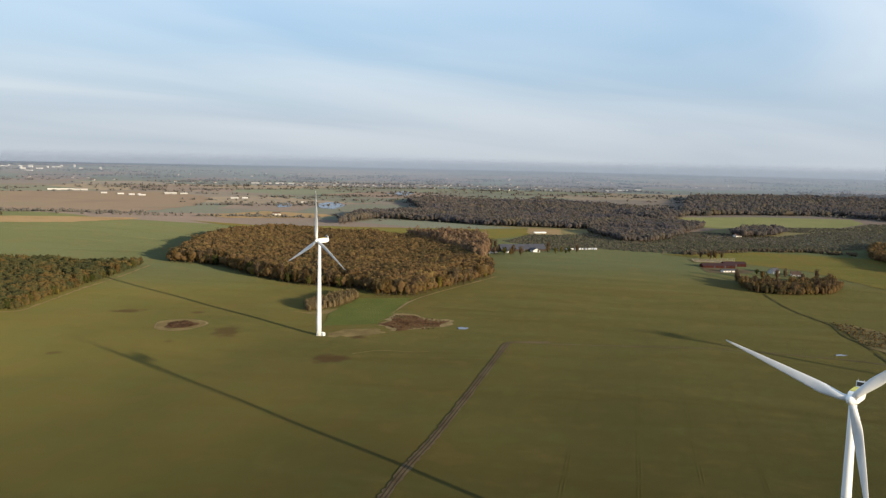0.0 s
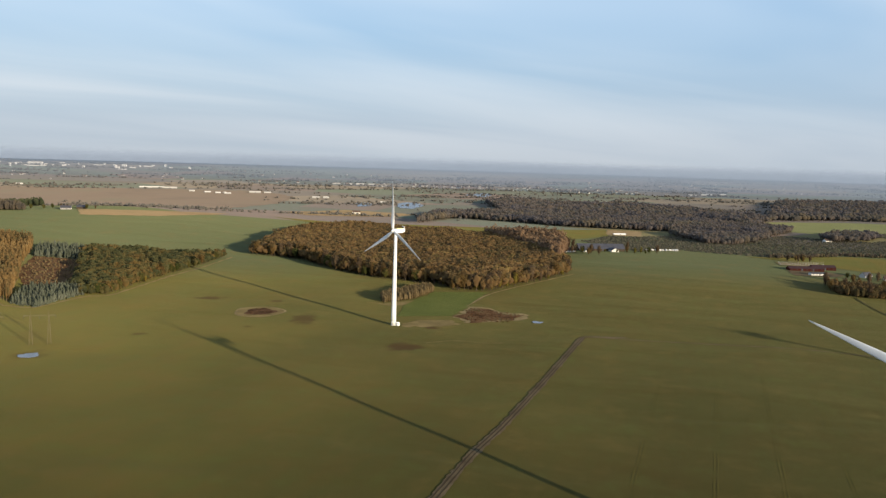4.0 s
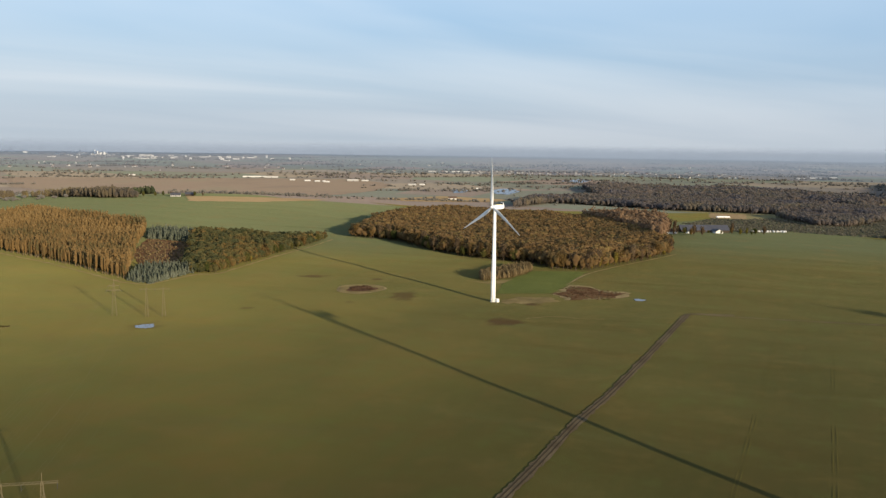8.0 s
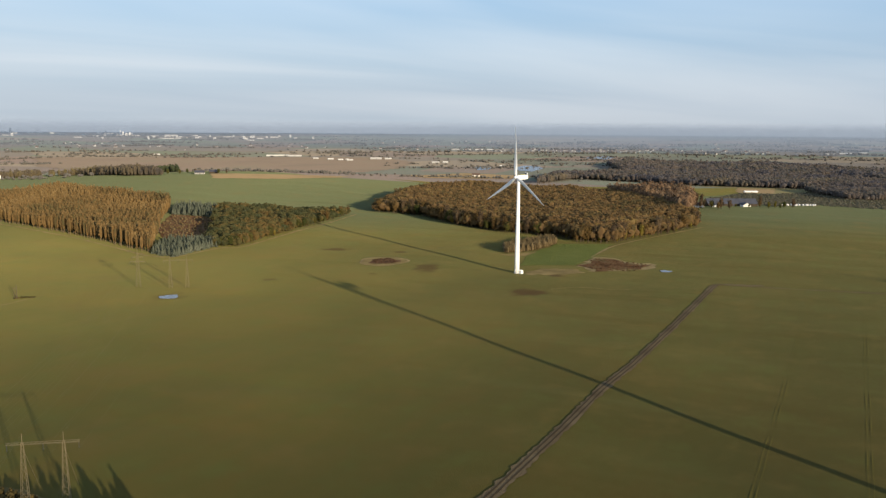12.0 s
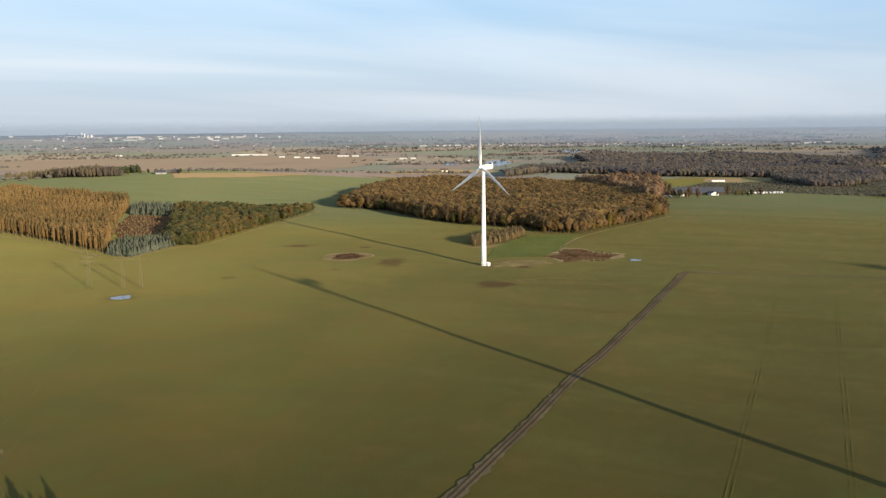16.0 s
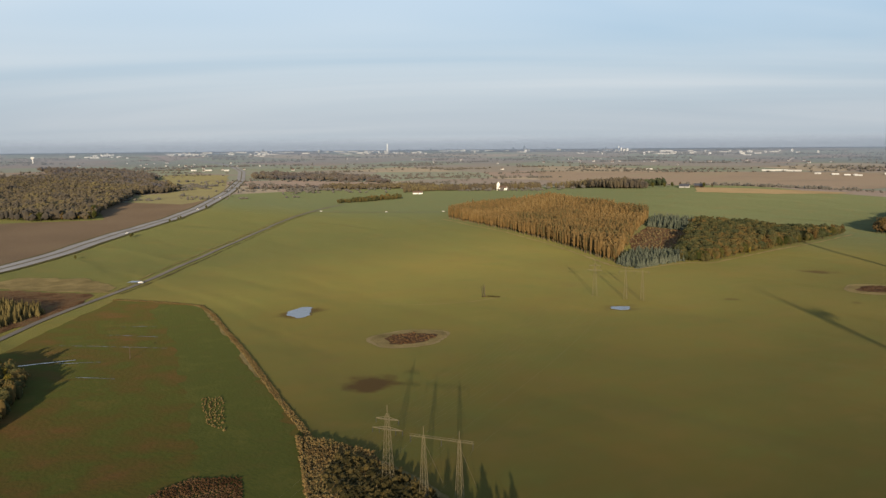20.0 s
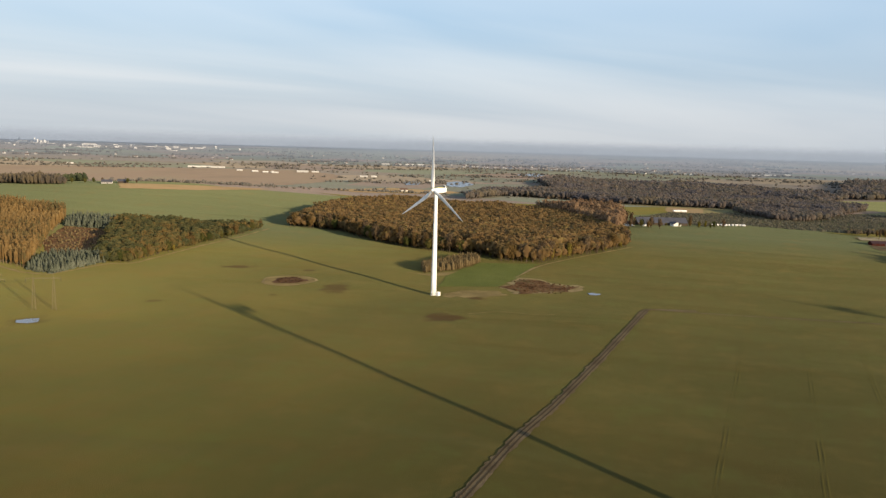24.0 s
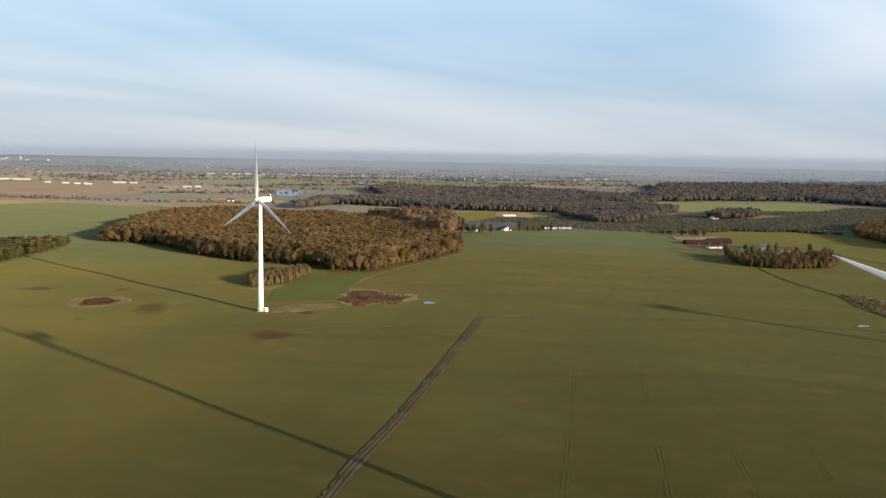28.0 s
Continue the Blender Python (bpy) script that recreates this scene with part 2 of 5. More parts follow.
M_VERGE = material("dark_verge", [(0.040, 0.036, 0.017), (0.058, 0.050, 0.023), (0.078, 0.064, 0.030)], 0.06, 0.5, 0.95, 0.6, 1.0)
M_PASTURE = material("dull_pasture", [(0.085, 0.074, 0.040), (0.105, 0.092, 0.048), (0.090, 0.088, 0.044)], 0.01, 0.12, 0.95, 0.3, 2.0, sheen=(0.3, 0.27, 0.14))
M_LIGHTGRASS = material("light_pasture", [(0.090, 0.098, 0.040), (0.105, 0.112, 0.046), (0.12, 0.118, 0.055)], 0.01, 0.12, 0.95, 0.3, 2.0, sheen=(0.34, 0.34, 0.18))
M_CITY = material("pale_city_wall", [(0.60, 0.60, 0.61), (0.72, 0.71, 0.70)], 0.02, 0.1, 0.85)
M_RUT = material("wet_rut", [(0.036, 0.026, 0.016), (0.050, 0.037, 0.023)], 0.05, 0.9, 0.95)
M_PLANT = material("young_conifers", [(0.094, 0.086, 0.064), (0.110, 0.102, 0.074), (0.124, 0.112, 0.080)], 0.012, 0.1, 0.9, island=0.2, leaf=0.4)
M_TRACK = material("earth_track", [(0.064, 0.047, 0.028), (0.090, 0.067, 0.040), (0.118, 0.090, 0.054)], 0.05, 0.9, 0.95, 0.6, 1.5)
M_ASPHALT = material("asphalt", [(0.066, 0.060, 0.054), (0.080, 0.073, 0.066), (0.094, 0.087, 0.079)], 0.02, 0.6, 0.95, 0.1)
M_MOTORWAY = material("pale_asphalt", [(0.105, 0.103, 0.112), (0.125, 0.123, 0.132), (0.145, 0.143, 0.150)], 0.02, 0.5, 0.95)
M_WATER = material("murky_flood_water", [(0.13, 0.118, 0.115), (0.16, 0.145, 0.14)], 0.1, 1.0, 0.26, 0.02, 0.8, spec=0.45)
M_PAINT = material("white_gelcoat", [(0.74, 0.74, 0.73), (0.80, 0.80, 0.79), (0.83, 0.83, 0.82)], 0.15, 1.2, 0.35, spec=0.5)
# greyed so the blades look shaded; also on doors, flanges and coolers
M_PAINT2 = material("grey_white_shaded_gelcoat", [(0.56, 0.57, 0.59), (0.66, 0.67, 0.68)], 0.2, 1.2, 0.4, spec=0.5)
M_YELLOW = material("nacelle_roof_trim", [(0.62, 0.55, 0.10), (0.72, 0.64, 0.14)], 0.5, 2, 0.5)
M_DARK = material("dark_glass", [(0.03, 0.03, 0.035), (0.05, 0.05, 0.055)], 0.5, 2, 0.3)
M_CONCRETE = material("concrete", [(0.34, 0.33, 0.31), (0.45, 0.44, 0.41)], 0.3, 2, 0.9)
M_BEECH = material("beech_leaves", [(0.090, 0.071, 0.034), (0.120, 0.083, 0.039), (0.157, 0.100, 0.044), (0.139, 0.088, 0.045), (0.188, 0.133, 0.051)], 0.020, 0.085, 0.85, island=0.16, second=1.0, leaf=0.40, detail=3)
M_BARE = material("bare_twigs", [(0.106, 0.068, 0.044), (0.142, 0.090, 0.056), (0.178, 0.120, 0.072)], 0.04, 0.09, 0.9, island=0.16, second=0.7, leaf=0.25, detail=3)
M_LARCH = material("larch_needles", [(0.112, 0.090, 0.041), (0.161, 0.104, 0.045), (0.201, 0.127, 0.052), (0.226, 0.154, 0.067)], 0.012, 0.22, 0.85, island=0.25, second=0.8, leaf=0.42)
M_SPRUCE = material("blue_spruce_needles", [(0.055, 0.064, 0.047), (0.080, 0.090, 0.066), (0.110, 0.118, 0.090)], 0.08, 0.5, 0.85, island=0.3)
M_CONIFER = material("dark_conifer_needles", [(0.028, 0.036, 0.020), (0.042, 0.050, 0.028), (0.060, 0.064, 0.034)], 0.08, 0.5, 0.85, island=0.4)
M_MIXED = material("mixed_leaves", [(0.048, 0.054, 0.026), (0.066, 0.066, 0.030), (0.092, 0.078, 0.032), (0.130, 0.088, 0.034)], 0.03, 0.085, 0.85, island=0.3, second=0.9, leaf=0.4, detail=3)
# hedge colour paled and greyed to carry the haze of distance
M_FARHEDGE_HAZED = material("far_hedge_hazed", [(0.092, 0.086, 0.080), (0.104, 0.097, 0.088), (0.118, 0.108, 0.096)], 0.01, 0.05, 0.9, island=0.1, second=0.5, leaf=0.18)
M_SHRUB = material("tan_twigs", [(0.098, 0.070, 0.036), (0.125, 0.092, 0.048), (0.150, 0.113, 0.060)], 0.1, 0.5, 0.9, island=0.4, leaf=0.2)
# haze mixed into the twig colours: greyer, bluer, paler than nearer woods
M_FARWOOD_HAZED = material("far_wood", [(0.098, 0.092, 0.100), (0.120, 0.105, 0.102), (0.150, 0.122, 0.102), (0.110, 0.103, 0.096), (0.160, 0.132, 0.096)], 0.006, 0.02, 0.9, island=0.06, second=1.0, leaf=0.48, detail=3)
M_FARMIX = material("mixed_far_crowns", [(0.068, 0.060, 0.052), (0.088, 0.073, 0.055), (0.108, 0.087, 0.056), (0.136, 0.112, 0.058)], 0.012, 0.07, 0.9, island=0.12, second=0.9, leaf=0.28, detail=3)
M_BIRCH = material("birch_leaves", [(0.082, 0.064, 0.027), (0.115, 0.090, 0.037), (0.145, 0.113, 0.046)], 0.1, 0.6, 0.9, island=0.4)
# leaf colours darkened for the shadow lying over the pylon thicket
M_THICKET = material("shade_darkened_leaves", [(0.022, 0.020, 0.009), (0.032, 0.027, 0.012), (0.046, 0.037, 0.015), (0.092, 0.066, 0.025)], 0.12, 0.6, 0.9, island=0.3)
M_HEDGE = material("hedge_leaves", [(0.0720, 0.0456, 0.0204), (0.1260, 0.0840, 0.0360), (0.1740, 0.1200, 0.0516), (0.0900, 0.0720, 0.0288)], 0.1, 0.6, 0.9, island=0.5)
M_LARCHBARK = material("pale_larch_stem", [(0.13, 0.095, 0.060), (0.19, 0.145, 0.095)], 0.6, 3, 0.95, 0.2)
M_BARK = material("bark", [(0.060, 0.045, 0.032), (0.10, 0.078, 0.058)], 0.6, 3, 0.95, 0.3)
M_STEEL = material("weathered_steel", [(0.115, 0.092, 0.052), (0.155, 0.125, 0.074)], 0.4, 2, 0.6)
M_WALL = material("white_wall", [(0.66, 0.64, 0.60), (0.78, 0.77, 0.74)], 0.2, 1, 0.85)
M_REDWALL = material("red_barn_boards", [(0.050, 0.014, 0.012), (0.071, 0.020, 0.015)], 0.3, 2, 0.85)
M_ROOF = material("grey_roof", [(0.045, 0.045, 0.055), (0.07, 0.07, 0.082)], 0.2, 1.5, 0.8)
M_ROOFDARK = material("dark_red_roof", [(0.036, 0.022, 0.026), (0.052, 0.032, 0.036)], 0.2, 1.5, 0.9)
M_ROOFRED = material("brown_tile_roof", [(0.085, 0.058, 0.048), (0.115, 0.078, 0.062)], 0.2, 1.5, 0.85)


# ---- ground ----
def ground_material():
    """The field near by, and beyond it a patchwork of ploughed, sown and stubble fields greyed for haze."""
    m = M_FIELD.copy()
    m.name = "open_land"
    nodes, links = m.node_tree.nodes, m.node_tree.links
    geo = next(n for n in nodes if n.type == "NEW_GEOMETRY")
    shade = nodes["Principled BSDF"]
    near = shade.inputs["Base Color"].links[0].from_socket

    def calc(op, a, b=0.0, clamp=False):
        n = nodes.new("ShaderNodeMath")
        n.operation, n.use_clamp = op, clamp
        for i, v in enumerate((a, b)):
            if isinstance(v, (int, float)):
                n.inputs[i].default_value = v
            else:
                links.new(v, n.inputs[i])
        return n.outputs[0]

    def blend(fac, a, b):
        n = nodes.new("ShaderNodeMix")
        n.data_type = "RGBA"
        for sock, v in ((n.inputs["Factor"], fac), (n.inputs["A"], a), (n.inputs["B"], b)):
            if isinstance(v, tuple):
                sock.default_value = (*v, 1)
            elif isinstance(v, float):
                sock.default_value = v
            else:
                links.new(v, sock)
        return n.outputs["Result"]

    # far patchwork of fields, with haze put into their greyed colours
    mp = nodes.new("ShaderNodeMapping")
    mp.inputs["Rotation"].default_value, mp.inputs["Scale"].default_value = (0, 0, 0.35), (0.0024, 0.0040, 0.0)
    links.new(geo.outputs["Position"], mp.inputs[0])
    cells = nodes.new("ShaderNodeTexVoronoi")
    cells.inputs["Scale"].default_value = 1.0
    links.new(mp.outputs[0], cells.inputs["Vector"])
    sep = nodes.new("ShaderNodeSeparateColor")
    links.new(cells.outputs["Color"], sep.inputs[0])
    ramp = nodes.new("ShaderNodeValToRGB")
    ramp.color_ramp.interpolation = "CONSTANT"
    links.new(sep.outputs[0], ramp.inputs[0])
    hazed_tints = [(0.108, 0.086, 0.074), (0.082, 0.096, 0.068), (0.122, 0.090, 0.074), (0.088, 0.100, 0.074), (0.140, 0.116, 0.086), (0.100, 0.088, 0.076), (0.074, 0.084, 0.066)]
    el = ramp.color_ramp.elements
    el[0].position, el[0].color = 0, (*hazed_tints[0], 1)
    el[1].position, el[1].color = 0.86, (*hazed_tints[-1], 1)
    for i, c in enumerate(hazed_tints[1:-1]):
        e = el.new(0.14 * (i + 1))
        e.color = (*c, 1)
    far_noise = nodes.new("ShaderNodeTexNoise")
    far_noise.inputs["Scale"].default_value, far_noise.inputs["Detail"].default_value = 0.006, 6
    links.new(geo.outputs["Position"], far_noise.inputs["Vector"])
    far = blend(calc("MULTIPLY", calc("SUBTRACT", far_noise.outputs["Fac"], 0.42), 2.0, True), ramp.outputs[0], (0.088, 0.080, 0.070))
    pos = nodes.new("ShaderNodeSeparateXYZ")
    links.new(geo.outputs["Position"], pos.inputs[0])
    px, py = pos.outputs[0], pos.outputs[1]

    def gap_to(x, y):
        return calc("SQRT", calc("ADD", calc("POWER", calc("SUBTRACT", px, float(x)), 2.0), calc("POWER", calc("SUBTRACT", py, float(y)), 2.0)))

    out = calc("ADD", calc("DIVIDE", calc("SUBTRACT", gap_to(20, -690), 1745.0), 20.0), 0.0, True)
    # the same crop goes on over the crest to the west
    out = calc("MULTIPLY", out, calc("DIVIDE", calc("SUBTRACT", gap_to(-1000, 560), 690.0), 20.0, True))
    # glow opposite the sun painted into the crop: lighter, yellower west, darker east
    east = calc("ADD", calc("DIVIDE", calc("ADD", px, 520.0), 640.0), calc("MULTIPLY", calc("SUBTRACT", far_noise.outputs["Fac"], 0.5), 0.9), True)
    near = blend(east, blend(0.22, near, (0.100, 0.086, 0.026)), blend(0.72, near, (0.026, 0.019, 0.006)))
    # brightest yellow of that painted glow on the broad swell south of the larches, greener again towards the road
    thin = calc("SUBTRACT", 1.25, calc("ADD", calc("DIVIDE", gap_to(-400, -90), 300.0), calc("MULTIPLY", calc("SUBTRACT", far_noise.outputs["Fac"], 0.5), 1.2)), True)
    near = blend(calc("MULTIPLY", thin, 0.26), near, (0.130, 0.100, 0.024))
    lush = calc("MULTIPLY", calc("DIVIDE", calc("SUBTRACT", -500.0, px), 200.0, True), 0.78)
    near = blend(lush, near, (0.033, 0.036, 0.012))
    # cooler, duller green over the north-western crest
    crest = calc("MULTIPLY", calc("DIVIDE", calc("SUBTRACT", py, 240.0), 180.0, True), 0.8)
    near = blend(crest, near, (0.038, 0.048, 0.022))
    # blotches of thin and thick growth, a few metres to tens of metres across
    blotch = nodes.new("ShaderNodeTexNoise")
    blotch.inputs["Scale"].default_value, blotch.inputs["Detail"].default_value, blotch.inputs["Roughness"].default_value = 0.035, 8, 0.68
    links.new(geo.outputs["Position"], blotch.inputs["Vector"])
    near = blend(calc("MULTIPLY", calc("SUBTRACT", blotch.outputs["Fac"], 0.52), 3.2, True), near, (0.070, 0.044, 0.013))
    near = blend(calc("MULTIPLY", calc("SUBTRACT", 0.47, blotch.outputs["Fac"]), 2.6, True), near, (0.044, 0.052, 0.013))
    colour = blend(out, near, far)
    # damp hollows where the crop has drowned: x, y, half width, half depth
    ragged = nodes.new("ShaderNodeTexNoise")
    ragged.inputs["Scale"].default_value, ragged.inputs["Detail"].default_value = 0.075, 4
    links.new(geo.outputs["Position"], ragged.inputs["Vector"])
    wobble = calc("MULTIPLY", calc("SUBTRACT", ragged.outputs["Fac"], 0.5), 2.2)
    dry = 1.0
    for x, y, a, b, deep in DAMP:
        d = calc("SQRT", calc("ADD", calc("POWER", calc("DIVIDE", calc("SUBTRACT", px, float(x)), float(a)), 2.0), calc("POWER", calc("DIVIDE", calc("SUBTRACT", py, float(y)), float(b)), 2.0)))
        f = calc("MULTIPLY", calc("MULTIPLY", calc("SUBTRACT", 1.2, calc("ADD", d, wobble)), 1.7, True), deep * 0.85)
        colour = blend(f, colour, (0.046, 0.026, 0.013))
        dry = calc("MULTIPLY", dry, calc("SUBTRACT", 1.0, f))
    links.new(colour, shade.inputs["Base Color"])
    # sheen also falls off eastwards with the painted glow
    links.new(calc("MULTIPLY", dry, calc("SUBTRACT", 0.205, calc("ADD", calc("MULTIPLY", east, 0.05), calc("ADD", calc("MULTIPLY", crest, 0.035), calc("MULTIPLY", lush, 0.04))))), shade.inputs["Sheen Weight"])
    # past the near crop a grey sheen colour adds to the painted haze
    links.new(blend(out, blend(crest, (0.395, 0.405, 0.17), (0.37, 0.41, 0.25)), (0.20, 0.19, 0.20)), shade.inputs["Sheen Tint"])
    return m


DAMP = [(-186, 117, 14, 9, 0.8), (-80, 18, 11, 21, 0.75), (10, -84, 15, 13, 0.9), (-119, 108, 7, 6, 0.7), (-199, -59, 7, 5, 0.6), (34, -10, 7, 7, 0.9),
        (-121, -22, 5, 4, 0.6), (-254, -387, 13, 16, 1.0), (-416, -287, 11, 19, 0.75), (-248, -138, 11, 15, 0.4)]
M_GROUND = ground_material()


def build_ground():
    """One sheet, finer near the middle, out to the skyline all round."""
    rings = np.r_[0.0, 40 * 1.032 ** np.arange(155)]
    rings = np.r_[rings[rings < 4850], 4900]
    spokes = 420
    a = np.linspace(0, 2 * np.pi, spokes, endpoint=False)
    x, y = 20 + np.outer(rings[1:], np.sin(a)), -690 + np.outer(rings[1:], np.cos(a))
    v = np.stack([x.ravel(), y.ravel(), terr(x, y).ravel()], 1)
    v = np.vstack([v, [[20, -690, float(terr(20, -690))]]])
    i, j = np.meshgrid(np.arange(len(rings) - 2), np.arange(spokes), indexing="ij")
    q = np.stack([i * spokes + j, (i + 1) * spokes + j, (i + 1) * spokes + (j + 1) % spokes, i * spokes + (j + 1) % spokes], -1).reshape(-1, 4)[:, ::-1]
    faces = q.tolist() + [[len(v) - 1, (k + 1) % spokes, k] for k in range(spokes)]
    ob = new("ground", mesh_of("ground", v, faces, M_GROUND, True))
    tagged(ob, "wide green winter crop fields with damp brown hollows", "ground", kind="structure")


build_ground()


def build_haze():
    """A glowing rim under the sky, far beyond everything else, and glowing see-through sheets before it, added in place
    of haze.
    """
    m = bpy.data.materials.new("distant_haze_glow")
    m.use_nodes = True
    nodes, links = m.node_tree.nodes, m.node_tree.links
    nodes.clear()
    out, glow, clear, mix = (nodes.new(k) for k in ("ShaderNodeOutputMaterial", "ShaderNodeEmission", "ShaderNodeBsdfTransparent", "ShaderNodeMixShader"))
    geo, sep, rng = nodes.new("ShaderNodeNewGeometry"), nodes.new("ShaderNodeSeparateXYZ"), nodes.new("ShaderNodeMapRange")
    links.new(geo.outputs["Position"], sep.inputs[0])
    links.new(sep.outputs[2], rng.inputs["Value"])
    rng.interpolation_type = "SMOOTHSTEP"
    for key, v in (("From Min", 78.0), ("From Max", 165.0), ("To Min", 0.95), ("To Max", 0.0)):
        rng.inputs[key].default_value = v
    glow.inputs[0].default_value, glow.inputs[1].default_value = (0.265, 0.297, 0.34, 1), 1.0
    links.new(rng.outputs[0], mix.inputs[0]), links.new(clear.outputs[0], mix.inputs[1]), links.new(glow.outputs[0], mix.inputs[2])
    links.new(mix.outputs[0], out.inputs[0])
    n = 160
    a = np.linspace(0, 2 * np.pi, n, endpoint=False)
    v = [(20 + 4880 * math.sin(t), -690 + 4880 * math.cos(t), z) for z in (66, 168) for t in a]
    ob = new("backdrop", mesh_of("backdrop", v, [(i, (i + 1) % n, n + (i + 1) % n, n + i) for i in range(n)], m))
    tagged(ob, "glowing pale blue haze backdrop along the far skyline", "backdrop", kind="structure")
    # added glowing sheets, denser away from the city
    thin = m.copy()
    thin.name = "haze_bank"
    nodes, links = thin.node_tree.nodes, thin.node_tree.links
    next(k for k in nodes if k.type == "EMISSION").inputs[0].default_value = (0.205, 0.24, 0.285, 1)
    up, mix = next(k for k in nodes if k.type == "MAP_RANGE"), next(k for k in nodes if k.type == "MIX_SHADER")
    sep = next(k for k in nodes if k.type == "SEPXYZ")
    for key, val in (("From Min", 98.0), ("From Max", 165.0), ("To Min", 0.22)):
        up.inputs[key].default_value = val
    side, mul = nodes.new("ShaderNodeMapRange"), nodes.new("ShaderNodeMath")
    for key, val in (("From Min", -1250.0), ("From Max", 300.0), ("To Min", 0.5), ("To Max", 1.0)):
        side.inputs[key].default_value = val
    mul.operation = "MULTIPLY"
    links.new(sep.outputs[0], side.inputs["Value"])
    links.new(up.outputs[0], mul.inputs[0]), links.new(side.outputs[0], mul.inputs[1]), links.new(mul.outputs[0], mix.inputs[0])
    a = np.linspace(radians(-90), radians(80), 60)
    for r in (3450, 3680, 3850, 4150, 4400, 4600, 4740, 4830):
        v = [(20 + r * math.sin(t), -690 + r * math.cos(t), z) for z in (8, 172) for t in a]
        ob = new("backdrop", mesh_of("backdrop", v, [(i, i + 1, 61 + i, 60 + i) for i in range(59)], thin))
        tagged(ob, "thin glowing haze sheet over the far plain", "backdrop", kind="structure")


build_haze()


def field(name, poly, mat, label, lift=0.25, rough=2.0, step=12.0, category="field", kind="structure"):
    """A patch of land with a slightly uneven edge, laid on the ground."""
    rng = np.random.default_rng(abs(int(poly[0][0] * 7 + poly[0][1])))
    edge = []
    for (x0, y0), (x1, y1) in zip(poly, poly[1:] + poly[:1]):
        n = max(1, int(math.hypot(x1 - x0, y1 - y0) / step))
        for k in range(n):
            t = k / n
            edge.append((x0 + (x1 - x0) * t + rng.normal(0, rough / 2), y0 + (y1 - y0) * t + rng.normal(0, rough / 2)))
    kind_far = max(x for x, y in poly) - min(x for x, y in poly) > 300
    bm = bmesh.new()
    bm.faces.new([bm.verts.new((x, y, 0)) for x, y in edge])
    bmesh.ops.triangulate(bm, faces=bm.faces)
    for _ in range(4):
        long = [e for e in bm.edges if e.calc_length() > (60 if kind_far else 25)]
        if not long:
            break
        bmesh.ops.subdivide_edges(bm, edges=long, cuts=1)
        bmesh.ops.triangulate(bm, faces=[f for f in bm.faces if len(f.verts) > 3])
    for vert in bm.verts:
        vert.co.z = float(terr(vert.co.x, vert.co.y)) + lift
    bmesh.ops.recalc_face_normals(bm, faces=bm.faces)
    if sum(f.normal.z for f in bm.faces) < 0:
        bmesh.ops.reverse_faces(bm, faces=bm.faces)
    me = bpy.data.meshes.new(name)
    bm.to_mesh(me)
    bm.free()
    me.materials.append(mat)
    return tagged(new(name, me), label, category, kind=kind)


def ribbon(name, line, width, mat, label, lift=0.3, rough=0.0, step=15.0, category="road", kind="structure", wide_end=None):
    """A strip along a line on the ground."""
    rng = np.random.default_rng(len(line) * 31 + int(width * 10))
    pts = [Vector(p) for p in line]
    path = []
    for a, b in zip(pts, pts[1:]):
        n = max(1, int((b - a).length / step))
        path += [a.lerp(b, k / n) for k in range(n)]
    path.append(pts[-1])
    for _ in range(3):
        path = [path[0]] + [(path[i - 1] + 2 * path[i] + path[i + 1]) / 4 for i in range(1, len(path) - 1)] + [path[-1]]
    v, f = [], []
    for i, p in enumerate(path):
        d = (path[min(i + 1, len(path) - 1)] - path[max(i - 1, 0)]).normalized()
        w = width / 2 if wide_end is None else (width + (wide_end - width) * i / (len(path) - 1)) / 2
        for s in (-1, 1):
            q = p + Vector((-d.y, d.x)) * s * (w + rng.normal(0, rough))
            v.append((q.x, q.y, float(terr(q.x, q.y)) + lift))
        if i:
            f.append((2 * i - 2, 2 * i, 2 * i + 1, 2 * i - 1))
    return tagged(new(name, mesh_of(name, v, [tuple(reversed(q)) for q in f], mat)), label, category, kind=kind)


# ---- fields, roads and water ----
field("meadow", [(-568, -338), (-531, -324), (-491, -317), (-388, -369), (-284, -423), (-218, -458), (-177, -492), (-120, -560), (-190, -620), (-312, -560), (-437, -500)], M_MEADOW, "wet green meadow with brown patches beside the hedge", 0.2)
field("grass_strip", [(-520, -330), (-491, -319), (-388, -371), (-284, -425), (-219, -460), (-178, -494), (-150, -530), (-201, -519), (-264, -480), (-326, -443), (-418, -389), (-505, -350)], M_STRIP, "lush darker green grass strip along the low hedge", 0.26, 3.2, 7)
field("green_plot", [(2, 38), (9, 111), (37, 186), (96, 181), (65, 89), (52, 45)], M_GREEN, "bright green grass plot between turbine and wood", 0.2)
field("marsh", [(58, 44), (64, 60), (74, 92), (88, 86), (94, 66), (118, 60), (112, 44), (90, 30), (68, 18)], M_MARSH, "red-brown boggy hollow with rough dry vegetation", 0.3, 5, 6)
field("ploughed_field", [(-786, -330), (-861, -233), (-1012, -70), (-1191, 134), (-1368, 313), (-1560, 440), (-1700, 440), (-1640, 280), (-1462, 140), (-1262, 38), (-1329, -65), (-1340, -130), (-1100, -330)], M_SOIL, "bare brown ploughed field along the motorway", 0.3)
ribbon("path", [(68, 99), (95, 173), (133, 221), (172, 270), (212, 320)], 2.6, M_STRAW, "pale dry grass verge along the wood", 0.25, 0.5)
